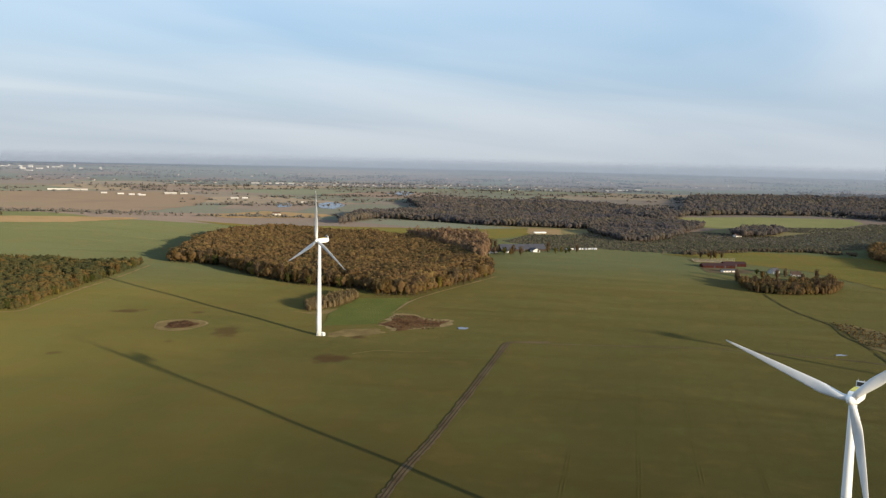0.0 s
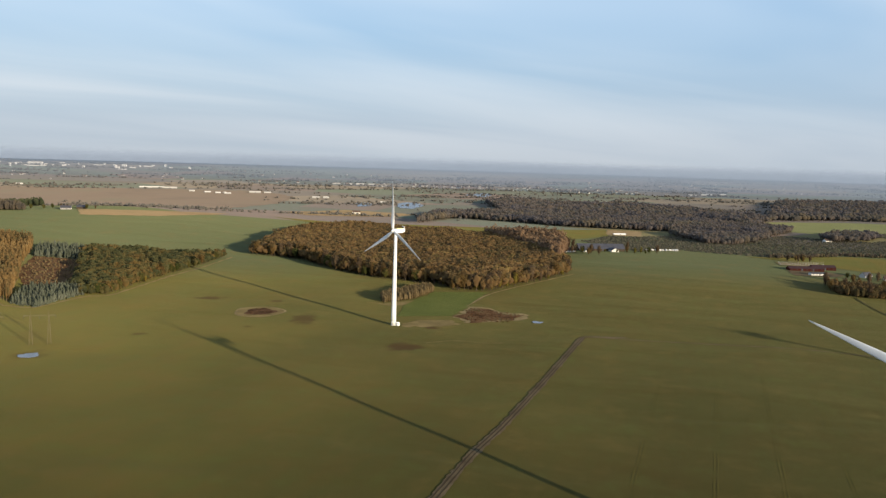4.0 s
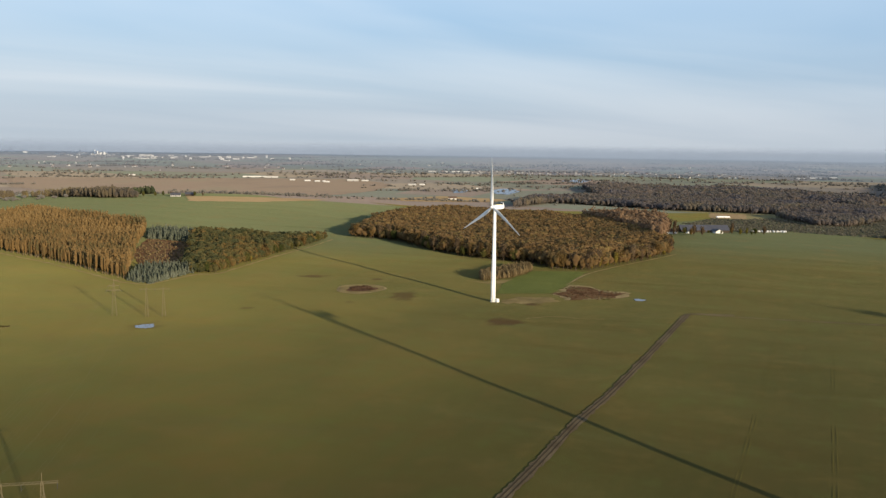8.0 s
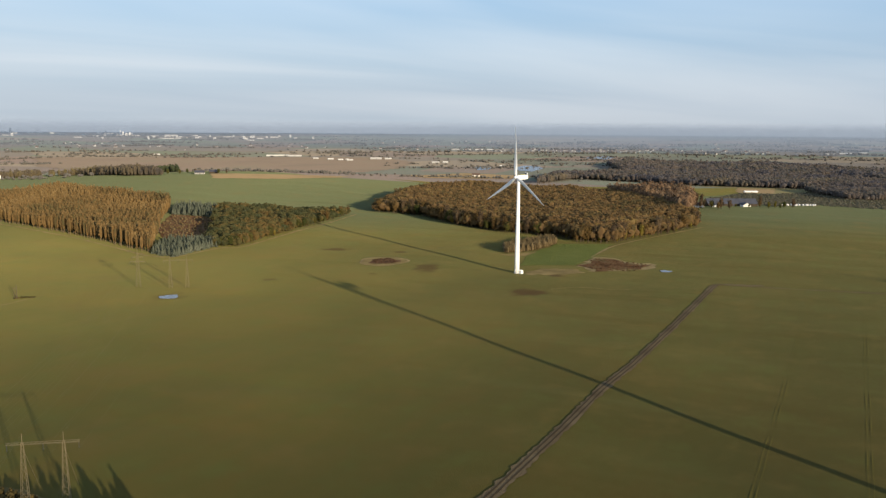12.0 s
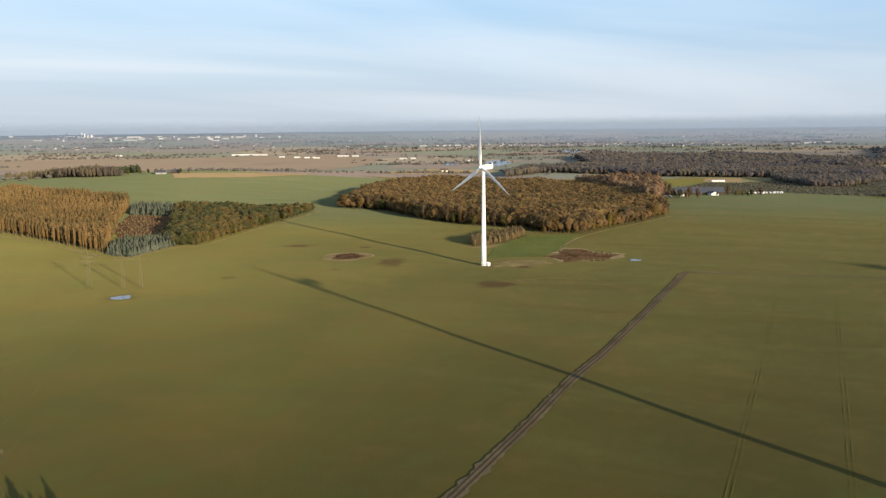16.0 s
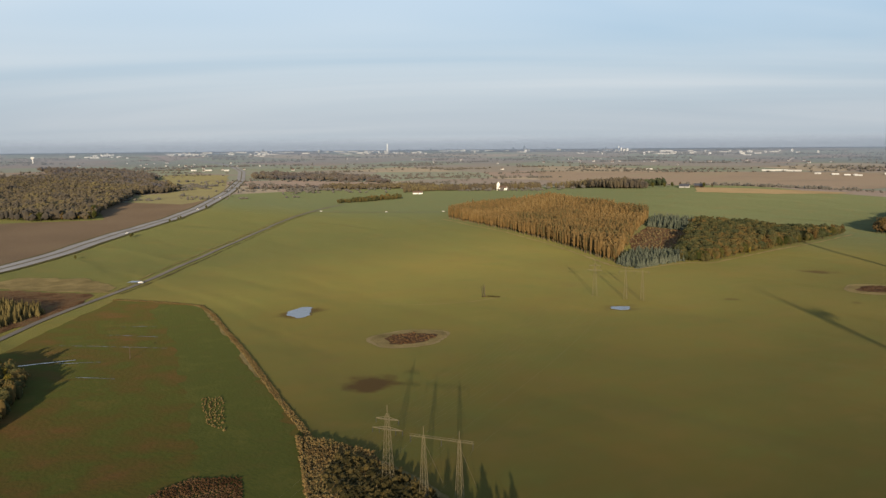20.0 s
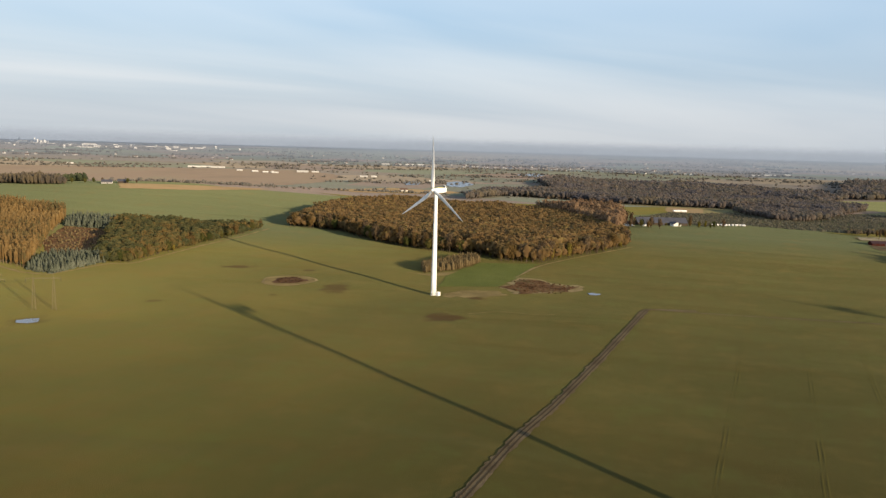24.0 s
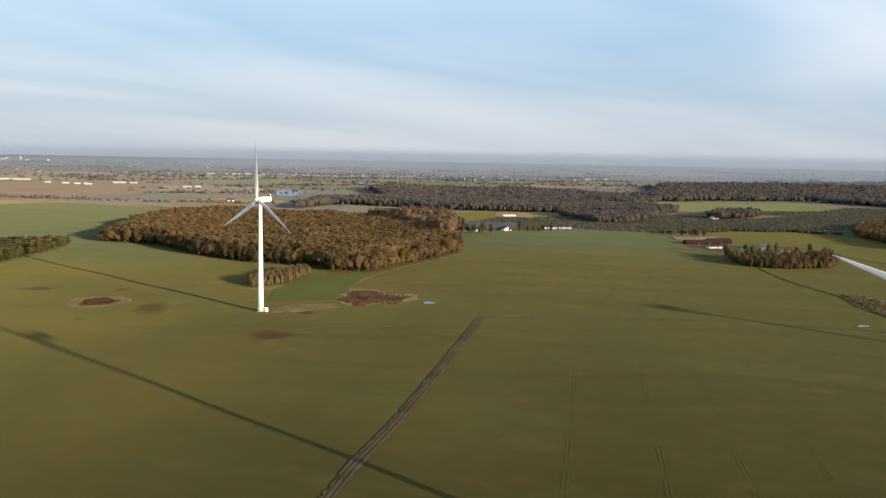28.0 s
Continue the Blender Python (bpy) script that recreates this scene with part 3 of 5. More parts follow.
ribbon("farm_track", [(195, -31), (158, -33), (102, -186), (67, -280), (50, -320), (29, -380), (-20, -510), (-60, -640)], 5.1, M_TRACK, "brown muddy farm track across the field", 0.24, 0.42, 3)
ribbon("country_road", [(-380, -640), (-477, -480), (-537, -410), (-593, -331), (-643, -261), (-806, -56), (-1016, 209), (-1107, 345), (-1188, 500)], 5.0, M_ASPHALT, "narrow grey country road between fields", 0.5)
ribbon("motorway", [(-640, -520), (-786, -354), (-861, -253), (-1012, -94), (-1191, 114), (-1368, 293), (-1808, 690), (-2186, 1017), (-2557, 1307), (-2891, 1513), (-3400, 1700)], 26, M_MOTORWAY, "pale grey dual carriageway motorway", 0.8)
for name, x, y, a, b, label in (("pond", 128, 28, 5, 5.5, "small pale puddle beside the boggy hollow"), ("pond", -247, -139, 6.5, 8, "small pond reflecting pale sky in the field"), ("pond", -417, -287, 8, 18, "flooded pale hollow in the green field"), ("pond", 424, -85, 5.2, 2.6, "shallow pale puddle in the field")):
    ring = [(a * math.cos(u) * (1 + 0.2 * math.sin(3 * u + x) + 0.1 * math.sin(7 * u)), b * math.sin(u) * (1 + 0.07 * math.cos(2 * u + y) + 0.1 * math.cos(5 * u))) for u in np.linspace(0, 2 * math.pi, 34, endpoint=False)]
    lean = 0.66 if x < -300 else 0.2
    ring = [(x + px * math.cos(lean) - py * math.sin(lean), y + px * math.sin(lean) + py * math.cos(lean)) for px, py in ring]
    field(name, ring, M_WATER, label, 0.3, 0.6, 3, category="pond")


# ---- trees ----
def crowns(x, y, h, r, rng, cards=40, base=0.25, shape="round", size=0.42, core="full", lobes=6):
    """Vertices and faces of many tree crowns: small folded leaf clumps over lobed, uneven bodies."""
    n = len(x)
    g = terr(x, y)
    base = np.broadcast_to(np.asarray(base, float), (n,))
    k = np.repeat(np.arange(n), cards)
    m = n * cards
    if shape == "round":
        # each crown is a bunch of boughs round its middle, and the clumps lie on those boughs
        zc, zr = h * (1 + base) / 2, h * (1 - base) / 2
        bough = rng.normal(0, 1, (n, lobes, 3)) + (0, 0, 0.35)
        bough /= np.linalg.norm(bough, axis=2, keepdims=True)
        reach, lump = rng.uniform(0.42, 0.72, (n, lobes)), rng.uniform(0.36, 0.60, (n, lobes))
        which = rng.integers(0, lobes, m)
        d0 = bough[k, which]
        out = rng.normal(0, 1, (m, 3)) + d0 * 1.1 + (0, 0, 0.25)
        out /= np.linalg.norm(out, axis=1, keepdims=True)
        at = d0 * reach[k, which][:, None] + out * (lump[k, which] * rng.uniform(0.82, 1.12, m))[:, None]
        c = np.stack([x[k] + at[:, 0] * r[k], y[k] + at[:, 1] * r[k], g[k] + zc[k] + (at[:, 2] * zr[k]).clip(-zr[k] * 0.98, zr[k] * 1.06)], 1)
        nrm = out
        d = r[k] * size * rng.uniform(0.55, 1.3, m)
    else:
        s = rng.uniform(0, 1, m) ** 1.25
        phi = rng.uniform(0, 2 * np.pi, m)
        rad = r[k] * (1 - s) ** 0.85 * rng.uniform(0.6, 1.15, m) + 0.08
        c = np.stack([x[k] + rad * np.cos(phi), y[k] + rad * np.sin(phi), g[k] + h[k] * (base[k] + (1 - base[k]) * s)], 1)
        nrm = np.stack([np.cos(phi), np.sin(phi), np.full(m, 0.3)], 1)
        d = r[k] * size * rng.uniform(0.6, 1.25, m) * (0.4 + 0.7 * (1 - s))
    nrm = nrm + rng.normal(0, 0.32, (m, 3))
    nrm /= np.linalg.norm(nrm, axis=1, keepdims=True)
    t1 = np.cross(nrm, rng.normal(0, 1, (m, 3)))
    t1 /= np.linalg.norm(t1, axis=1, keepdims=True)
    t2 = np.cross(nrm, t1)
    d = d[:, None]
    cup = nrm * d * 0.35
    v = np.stack([c + t1 * d, c + t2 * d * rng.uniform(0.5, 1.0, (m, 1)) - cup, c - t1 * d * rng.uniform(0.7, 1.1, (m, 1)), c - t2 * d * rng.uniform(0.5, 1.0, (m, 1)) - cup], 1).reshape(-1, 3)
    o = np.arange(m)[:, None] * 4
    f = np.concatenate([o + (0, 1, 2), o + (0, 2, 3)])
    if core:
        # the dense inside of the crown, lumpy and well within the clumps
        sides, levels = (6, np.array([-0.7, 0.0, 0.6])) if core == "full" else (5, np.array([-0.5, 0.45]))
        a = np.linspace(0, 2 * np.pi, sides, endpoint=False)[None, None, :] + rng.uniform(0, 6.28, (n, 1, 1))
        lo_b = base[:, None, None]
        if shape == "round":
            wide, up = np.sqrt(1 - levels**2)[None, :, None], (1 + lo_b) / 2 + levels[None, :, None] * (1 - lo_b) / 2 * 0.9
        else:
            s = ((levels + 1) / 2)[None, :, None]
            wide, up = (1 - s) ** 0.8, lo_b + (1 - lo_b) * s
        rr = r[:, None, None] * 0.80 * wide * rng.uniform(0.68, 1.12, (n, len(levels), sides))
        zz = g[:, None, None] + h[:, None, None] * up * rng.uniform(0.94, 1.05, (n, len(levels), sides))
        ring = np.stack([x[:, None, None] + rr * np.cos(a), y[:, None, None] + rr * np.sin(a), zz], -1).reshape(n, -1, 3)
        tops = np.stack([np.stack([x, y, g + h * base * 0.9], 1), np.stack([x, y, g + h * 0.93], 1)], 1)
        cv = np.concatenate([ring, tops], 1).reshape(-1, 3)
        per = len(levels) * sides + 2
        o = np.arange(n)[:, None] * per + len(v)
        cf = []
        for i in range(sides):
            q = (i + 1) % sides
            cf += [o + (q, i, per - 2), o + ((len(levels) - 1) * sides + i, (len(levels) - 1) * sides + q, per - 1)]
            for l in range(len(levels) - 1):
                lo, hi = l * sides, (l + 1) * sides
                cf += [o + (lo + i, lo + q, hi + q), o + (lo + i, hi + q, hi + i)]
        v, f = np.vstack([v, cv]), np.vstack([f] + cf)
    return v, f


def rim_gap(poly, px, py):
    """How far points lie from the outline of a polygon."""
    best = np.full(len(px), 1e9)
    for (x0, y0), (x1, y1) in zip(poly, poly[1:] + poly[:1]):
        dx, dy = x1 - x0, y1 - y0
        t = (((px - x0) * dx + (py - y0) * dy) / (dx * dx + dy * dy)).clip(0, 1)
        best = np.minimum(best, np.hypot(px - x0 - t * dx, py - y0 - t * dy))
    return best


def trunks(x, y, h, rng, thick=0.018, top=0.8):
    """Tapered four-sided stems under joined crowns."""
    n, g = len(x), terr(x, y)
    a = np.arange(4) * np.pi / 2
    lo, hi = (h * thick)[:, None], (h * thick * 0.4)[:, None]
    v = np.concatenate([np.stack([x[:, None] + w * np.cos(a), y[:, None] + w * np.sin(a), z[:, None] + 0 * a], -1) for w, z in ((lo, g - 0.3), (hi, g + h * top))], 1).reshape(-1, 3)
    o = np.arange(n)[:, None] * 8
    return v, np.concatenate([o + (i, (i + 1) % 4, 4 + (i + 1) % 4, 4 + i) for i in range(4)])


def stuff_mesh(name, v, f, mat):
    me = bpy.data.meshes.new(name)
    size = f.shape[1]
    me.vertices.add(len(v))
    me.vertices.foreach_set("co", v.astype(np.float32).ravel())
    me.loops.add(f.size)
    me.loops.foreach_set("vertex_index", f.astype(np.int32).ravel())
    me.polygons.add(len(f))
    me.polygons.foreach_set("loop_start", np.arange(len(f), dtype=np.int32) * size)
    me.update(calc_edges=True)
    me.materials.append(mat)
    return me


def wood(name, poly, gap, height, radius, mat, label, seed, cards=40, shape="round", size=0.42, base=0.25, stems=True, vary=0.18, far=False, skirt=0.0, bark=None):
    """A stand of trees as one mass: crowns, and the stems below them; skirt: depth of the leafy rim."""
    rng = np.random.default_rng(seed)
    x, y = scatter(poly, gap, rng)
    roll = 0.09 * np.sin(x / 33 + 1.7 * np.sin(y / 47)) + 0.07 * np.sin(y / 21 + 2.1 * np.sin(x / 39)) if height > 12 else 0.0
    h = height * (rng.normal(1, vary, len(x)) + roll).clip(0.55, 1.4)
    r = radius * rng.normal(1, 0.4 if far and height > 10 else 0.24, len(x)).clip(0.55, 1.9)
    low = np.full(len(x), float(base))
    if skirt:
        rim = rim_gap(poly, x, y) < skirt
        low, r = np.where(rim, base + rng.uniform(0, 0.3, len(x)), 0.52), r * 1.08
        h = np.where(rim, h * rng.uniform(0.62, 1.0, len(x)), h)
    ob = new(name)
    tagged(ob, label, "wood", kind="stuff")
    v, f = crowns(x, y, h, r, rng, cards, low, shape, size, "plain" if far else "full")
    crown = new("crown", stuff_mesh("crown", v, f, mat))
    crown.parent = ob
    if stems:
        v, f = trunks(x, y, h, rng)
        stem = new("trunk", stuff_mesh("trunk", v, f, bark or M_BARK))
        stem.parent = ob
    return ob


BIG = [(-222, 473), (-192, 460), (-141, 429), (-90, 340), (-56, 302), (-15, 264), (38, 234), (61, 195), (99, 188), (134, 229), (172, 273), (207, 323), (212, 420), (178, 610), (137, 740), (63, 790), (3, 850), (-72, 900), (-122, 870), (-190, 780), (-212, 620)]
wood("beech_wood", BIG, 6.1, 19.5, 5.5, M_BEECH, "dense autumn beech wood in brown and rust", 11, 36, size=0.25, base=0.12, vary=0.055, skirt=13)
wood("bare_grove", [(200, 360), (228, 480), (242, 600), (222, 660), (176, 700), (132, 750), (160, 610), (196, 430)], 6.6, 27, 6.0, M_BARE, "leafless brown grove behind the beech wood", 12, 80, size=0.17, base=0.2, vary=0.10)
wood("shrub_row", [(-14, 106), (14, 132), (38, 184), (30, 205), (6, 175), (-18, 135)], 2.0, 7.8, 1.25, M_SHRUB, "tan leafless shrub row by the turbine", 13, 60, base=0.02, size=0.26, vary=0.16, far=True)
LARCH = [(-799, 348), (-722, 304), (-616, 250), (-504, 180), (-396, 93), (-355, 60), (-397, 159), (-459, 310), (-523, 480), (-640, 560), (-763, 600), (-830, 540), (-830, 400)]
wood("larch_plantation", LARCH, 4.9, 18.5, 2.0, M_LARCH, "golden orange larch plantation in dense rows", 14, 20, "round", 0.46, 0.10, far=True, vary=0.07, bark=M_LARCHBARK)
wood("blue_spruce_clump", [(-355, 60), (-325, 46), (-319, 83), (-309, 115), (-335, 150), (-372, 130)], 3.4, 8, 2.3, M_SPRUCE, "young silvery blue spruce clump at the field corner", 15, 70, "cone", 0.36, 0.02, far=True, vary=0.2)
wood("blue_spruce_row", [(-480, 385), (-407, 365), (-440, 450), (-510, 470)], 4, 10, 2.4, M_SPRUCE, "silvery blue spruce stand behind the clearing", 16, 60, "cone", 0.36, 0.05, far=True, vary=0.15)
field("clearing", [(-372, 130), (-335, 150), (-364, 241), (-407, 365), (-480, 385), (-440, 250)], M_MARSH, "red-brown bracken clearing among young trees", 0.3)
wood("mixed_wood", [(-309, 115), (-288, 118), (-283, 180), (-275, 251), (-256, 343), (-243, 437), (-293, 425), (-374, 430), (-427, 420), (-407, 365), (-364, 241), (-335, 150)], 5.6, 13, 4.6, M_MIXED, "mixed green and russet broadleaf wood", 17, 70, base=0.05, size=0.20, vary=0.12, skirt=9)
for side in (-1.1, 1.1):
    ribbon("wheel_rut", [(158 + side, -36), (102 + side, -186), (67 + side, -280), (50 + side, -320), (29 + side, -380), (-20 + side, -510), (-60 + side, -640)], 0.7, M_RUT, "dark wet wheel rut in the farm track", 0.31, 0.05, 5, category="track")
wood("clearing_saplings", [(-372, 135), (-340, 155), (-368, 241), (-410, 360), (-470, 375), (-440, 250)], 9, 2.4, 1.1, M_SHRUB, "low rusty saplings in the clearing", 20, 18, base=0.0, stems=False)
wood("roadside_wood", [(-1500, -90), (-1340, -55), (-1282, 33), (-1462, 146), (-1640, 290), (-1860, 450), (-1870, 552), (-1950, 640), (-2300, 760), (-2700, 700), (-2700, 400), (-2000, 50)], 11, 15, 7, M_FARMIX, "mottled brown and olive wood beyond the motorway", 18, 13, size=0.38, base=0.15, vary=0.18, far=True)
field("rough_pasture", [(-1480, 330), (-1580, 470), (-1800, 668), (-2430, 1150), (-2600, 1080), (-2584, 824), (-1950, 640), (-1870, 540), (-1860, 450), (-1640, 300)], M_PASTURE, "dull tan-green pasture between wood and motorway", 0.4, 4)
wood("far_wood", [(7, 1172), (109, 1409), (234, 1334), (345, 1228), (461, 1188), (575, 1151), (684, 1101), (759, 1064), (900, 1250), (700, 1600), (300, 1650), (60, 1560)], 7.0, 15, 5.2, M_FARWOOD_HAZED, "brown leafless woodland in the distance", 19, 12, size=0.36, base=0.2, vary=0.16, far=True)


# ---- wind turbines ----
def tube(bm, rings, sides=16):
    """Joins rings of (x, y, z, radius) lying level into a closed tube."""
    rows = []
    for x, y, z, r in rings:
        rows.append([bm.verts.new((x + r * math.cos(a), y + r * math.sin(a), z)) for a in np.linspace(0, 2 * math.pi, sides, endpoint=False)])
    for lo, hi in zip(rows, rows[1:]):
        for i in range(sides):
            f = bm.faces.new((lo[i], lo[(i + 1) % sides], hi[(i + 1) % sides], hi[i]))
            f.smooth = True
    bm.faces.new(rows[0][::-1])
    bm.faces.new(rows[-1])
    return bm


def box(bm, x0, y0, z0, x1, y1, z1, bevel=0.0):
    got = bmesh.ops.create_cube(bm, size=1)["verts"]
    bmesh.ops.scale(bm, vec=(x1 - x0, y1 - y0, z1 - z0), verts=got)
    bmesh.ops.translate(bm, vec=((x0 + x1) / 2, (y0 + y1) / 2, (z0 + z1) / 2), verts=got)
    if bevel:
        edges = list({e for v in got for e in v.link_edges})
        bmesh.ops.bevel(bm, geom=edges, offset=bevel, segments=2, affect="EDGES")
    return bm


def blade_mesh(length):
    """One blade along +z: round root, wide shoulder, thin twisted tip. The wind blows along y."""
    bm = bmesh.new()
    rows = []
    for s in np.linspace(0, 1, 22):
        chord = 2.0 + (3.5 - 2.0) * min(1, s / 0.2) if s < 0.2 else 3.5 * (1 - (s - 0.2) / 0.8) ** 0.85 * 0.92 + 0.28
        thick = chord * (0.9 if s < 0.04 else 0.9 - 0.68 * min(1, (s - 0.04) / 0.2) if s < 0.24 else 0.22 - 0.08 * s)
        twist = radians(18) * (1 - s) ** 2
        row = []
        for a in np.linspace(0, 2 * math.pi, 14, endpoint=False):
            cx = (math.cos(a) * 0.5 - (0.18 if s > 0.04 else 0)) * chord
            cy = math.sin(a) * 0.5 * thick * (1.0 if s < 0.1 else 0.55 + 0.45 * math.cos(a / 2) ** 2)
            row.append(bm.verts.new((cx * math.cos(twist) - cy * math.sin(twist), cx * math.sin(twist) + cy * math.cos(twist) - 1.6 * s * s, 1.0 + s * (length - 1.0))))
        rows.append(row)
    for lo, hi in zip(rows, rows[1:]):
        for i in range(14):
            f = bm.faces.new((lo[i], lo[(i + 1) % 14], hi[(i + 1) % 14], hi[i]))
            f.smooth = True
    bm.faces.new(rows[0][::-1]), bm.faces.new(rows[-1])
    return bm


def wind_turbine(x, y, yaw, spin, label, hub=81.5, length=42.0):
    """Tower, nacelle, hub and three blades. The rotor faces local -y."""
    ob = thing("wind_turbine", x, y, label, "wind turbine", "wind turbines in the fields", yaw)
    bm = tube(bmesh.new(), [(0, 0, -0.4, 2.7), (0, 0, 0.35, 2.6)], 24)
    part("foundation", bm, M_CONCRETE, ob, "pale concrete foundation ring")
    bm = tube(bmesh.new(), [(0, 0, 0.3 + (hub - 2.3) * s, 2.15 - 0.95 * s) for s in np.linspace(0, 1, 9)], 28)
    tower = part("tower", bm, M_PAINT, ob)
    for s in (0.27, 0.62):
        bm = tube(bmesh.new(), [(0, 0, 0.3 + (hub - 2.3) * s - 0.12, 2.17 - 0.95 * s), (0, 0, 0.3 + (hub - 2.3) * s + 0.12, 2.17 - 0.95 * s)], 28)
        part("flange", bm, M_PAINT2, tower)
    bm = box(bmesh.new(), -0.5, -2.35, 1.4, 0.5, -2.0, 3.6, 0.05)
    part("door", bm, M_PAINT2, tower, "grey service door")
    bm = bmesh.new()
    for y0, w, z0, z1 in ((-1.7, 1.45, -1.5, 1.55), (0.5, 1.75, -1.75, 1.9), (6.6, 1.75, -1.75, 1.95), (9.6, 1.35, -1.1, 1.8)):
        bm.verts.ensure_lookup_table()
        for cx, cz in ((-w, z0), (w, z0), (w, z1), (-w, z1)):
            bm.verts.new((cx, y0, hub + cz))
    bm.verts.ensure_lookup_table()
    for k in range(3):
        for i in range(4):
            bm.faces.new([bm.verts[4 * k + i], bm.verts[4 * k + (i + 1) % 4], bm.verts[4 * k + 4 + (i + 1) % 4], bm.verts[4 * k + 4 + i]])
    bm.faces.new([bm.verts[i] for i in (3, 2, 1, 0)]), bm.faces.new([bm.verts[i] for i in (12, 13, 14, 15)])
    bmesh.ops.recalc_face_normals(bm, faces=bm.faces)
    bmesh.ops.bevel(bm, geom=list(bm.edges), offset=0.3, segments=2, affect="EDGES")
    nacelle = part("nacelle", bm, M_PAINT, ob)
    bm = box(bmesh.new(), -1.5, 7.9, hub + 1.8, 1.5, 8.7, hub + 3.7, 0.12)
    part("cooler", bm, M_PAINT2, nacelle, "raised cooler top at the rear of the nacelle")
    bm = box(bmesh.new(), -1.2, 7.82, hub + 2.1, 1.2, 7.94, hub + 3.45, 0.02)
    part("grille", bm, M_DARK, nacelle, "dark cooler grille")
    bm = box(bmesh.new(), -1.45, 0.6, hub + 1.9, 1.45, 6.4, hub + 2.12, 0.05)
    part("roof_rail", bm, M_YELLOW, nacelle, "yellowish roof hatch")
    for sx in (-0.9, 0.9):
        bm = tube(bmesh.new(), [(sx, 8.3, hub + 3.6, 0.05), (sx, 8.3, hub + 4.4, 0.04)], 6)
        part("wind_mast", bm, M_PAINT2, nacelle)
    bm = bmesh.new()
    bmesh.ops.create_uvsphere(bm, u_segments=20, v_segments=12, radius=1.55)
    bmesh.ops.scale(bm, vec=(1, 1.25, 1), verts=bm.verts)
    bmesh.ops.translate(bm, vec=(0, -3.0, hub), verts=bm.verts)
    for f in bm.faces:
        f.smooth = True
    rotor_hub = part("hub", bm, M_PAINT, ob)
    for k in range(3):
        bm = blade_mesh(length)
        bm.transform(Matrix.Translation((0, -3.0, hub)) @ Matrix.Rotation(radians(spin + 120 * k), 4, "Y"))
        part("blade", bm, M_PAINT2, rotor_hub)
    # transformer cabin beside the tower foot
    bm = box(bmesh.new(), 2.2, 0.1, -0.2, 5.2, 2.6, 2.9, 0.08)
    part("transformer_cabin", bm, M_WALL, ob, "small white transformer cabin")
    return ob


TURBINE_YAW = -47
wind_turbine(0, 0, TURBINE_YAW, 0, "white three-bladed wind turbine standing on the green field")
wind_turbine(179, -478, TURBINE_YAW, -72, "white three-bladed wind turbine beside the muddy farm track")
wind_turbine(622, -405, TURBINE_YAW, 20, "white three-bladed wind turbine at the field's far side")


# ---- hollows, hedges and verges ----
def oval(x, y, a, b, n=26, wob=0.08, turn=0.0):
    pts = []
    for u in np.linspace(0, 2 * math.pi, n, endpoint=False):
        k = 1 + wob * math.sin(3 * u + x) + wob * 0.6 * math.cos(5 * u + y)
        px, py = a * math.cos(u) * k, b * math.sin(u) * k
        pts.append((x + px * math.cos(turn) - py * math.sin(turn), y + px * math.sin(turn) + py * math.cos(turn)))
    return pts


for x, y, a, b, label in ((-125, 50, 23, 27, "dry reed-ringed pond hollow in the field"), (-304, -301, 22, 28, "round pond hollow with pale grass rim")):
    field("pond_rim", oval(x, y, a, b, 56, 0.05), M_STRAW, label, 0.12, 0.7, 2, category="pond hollow")
    field("grass_bank", oval(x, y, a * 0.92, b * 0.92, 56, 0.05), M_DRYGRASS, "tan grassy bank inside the pale rim", 0.2, 0.7, 2, category="pond hollow")
    field("pond_bed", oval(x + 1, y, a * 0.6, b * 0.62, 48, 0.1), M_BED, "dark red-brown overgrown pond bed", 0.3, 1.2, 2, category="pond hollow")
field("hardstand", [(6, 8), (20, 22), (52, 26), (60, 10), (40, -6), (10, -9)], M_DRYGRASS, "brownish trampled ground at the turbine foot", 0.1, 3, 5)
field("rough_grass", [(-30, 110), (-14, 104), (14, 128), (40, 182), (46, 176), (22, 118), (-4, 92)], M_DRYGRASS, "tan rough grass edge along the shrub row", 0.12, 2, 5)
field("rough_verge", [(54, 40), (60, 62), (69, 100), (76, 100), (92, 93), (100, 72), (126, 66), (118, 40), (92, 24), (62, 12)], M_STRAW, "pale rough grass edge round the boggy hollow", 0.15, 4, 6)
field("rough_ground", [(-715, -383), (-738, -337), (-690, -300), (-624, -304), (-606, -330)], M_DRYGRASS, "tan rough grassland between road and motorway", 0.3, 4, 8)
field("scrub_ground", [(-715, -388), (-606, -335), (-552, -385), (-505, -470), (-480, -500), (-640, -500)], M_MARSH, "dark scrubby ground beside the road", 0.25, 4, 8)
field("hedge_bank", [(-219, -459), (-212, -456), (-195, -457), (-173, -459), (-154, -463), (-137, -469), (-122, -482), (-128, -505), (-168, -503)], M_DRYGRASS, "brown bramble bank at the field corner", 0.25, 0.9, 3)
ribbon("field_margin", [(-568, -340), (-531, -326), (-491, -317), (-388, -369), (-284, -423), (-218, -458)], 2.6, M_DRYGRASS, "dry grass margin along the low hedge", 0.25, 0.6, 6, category="verge")
for line, w in (([(-424, -478), (-413, -452)], 1.5), ([(-453, -441), (-428, -424), (-398, -405)], 0.45), ([(-412, -462), (-398, -446)], 0.5), ([(-379, -470), (-361, -459)], 0.5), ([(-458, -409), (-428, -392)], 0.35), ([(-473, -391), (-455, -376)], 0.3)):
    ribbon("wet_streak", line, w, M_WATER, "thin standing water in the meadow", 0.35, 0.18, 2.5, category="puddle")
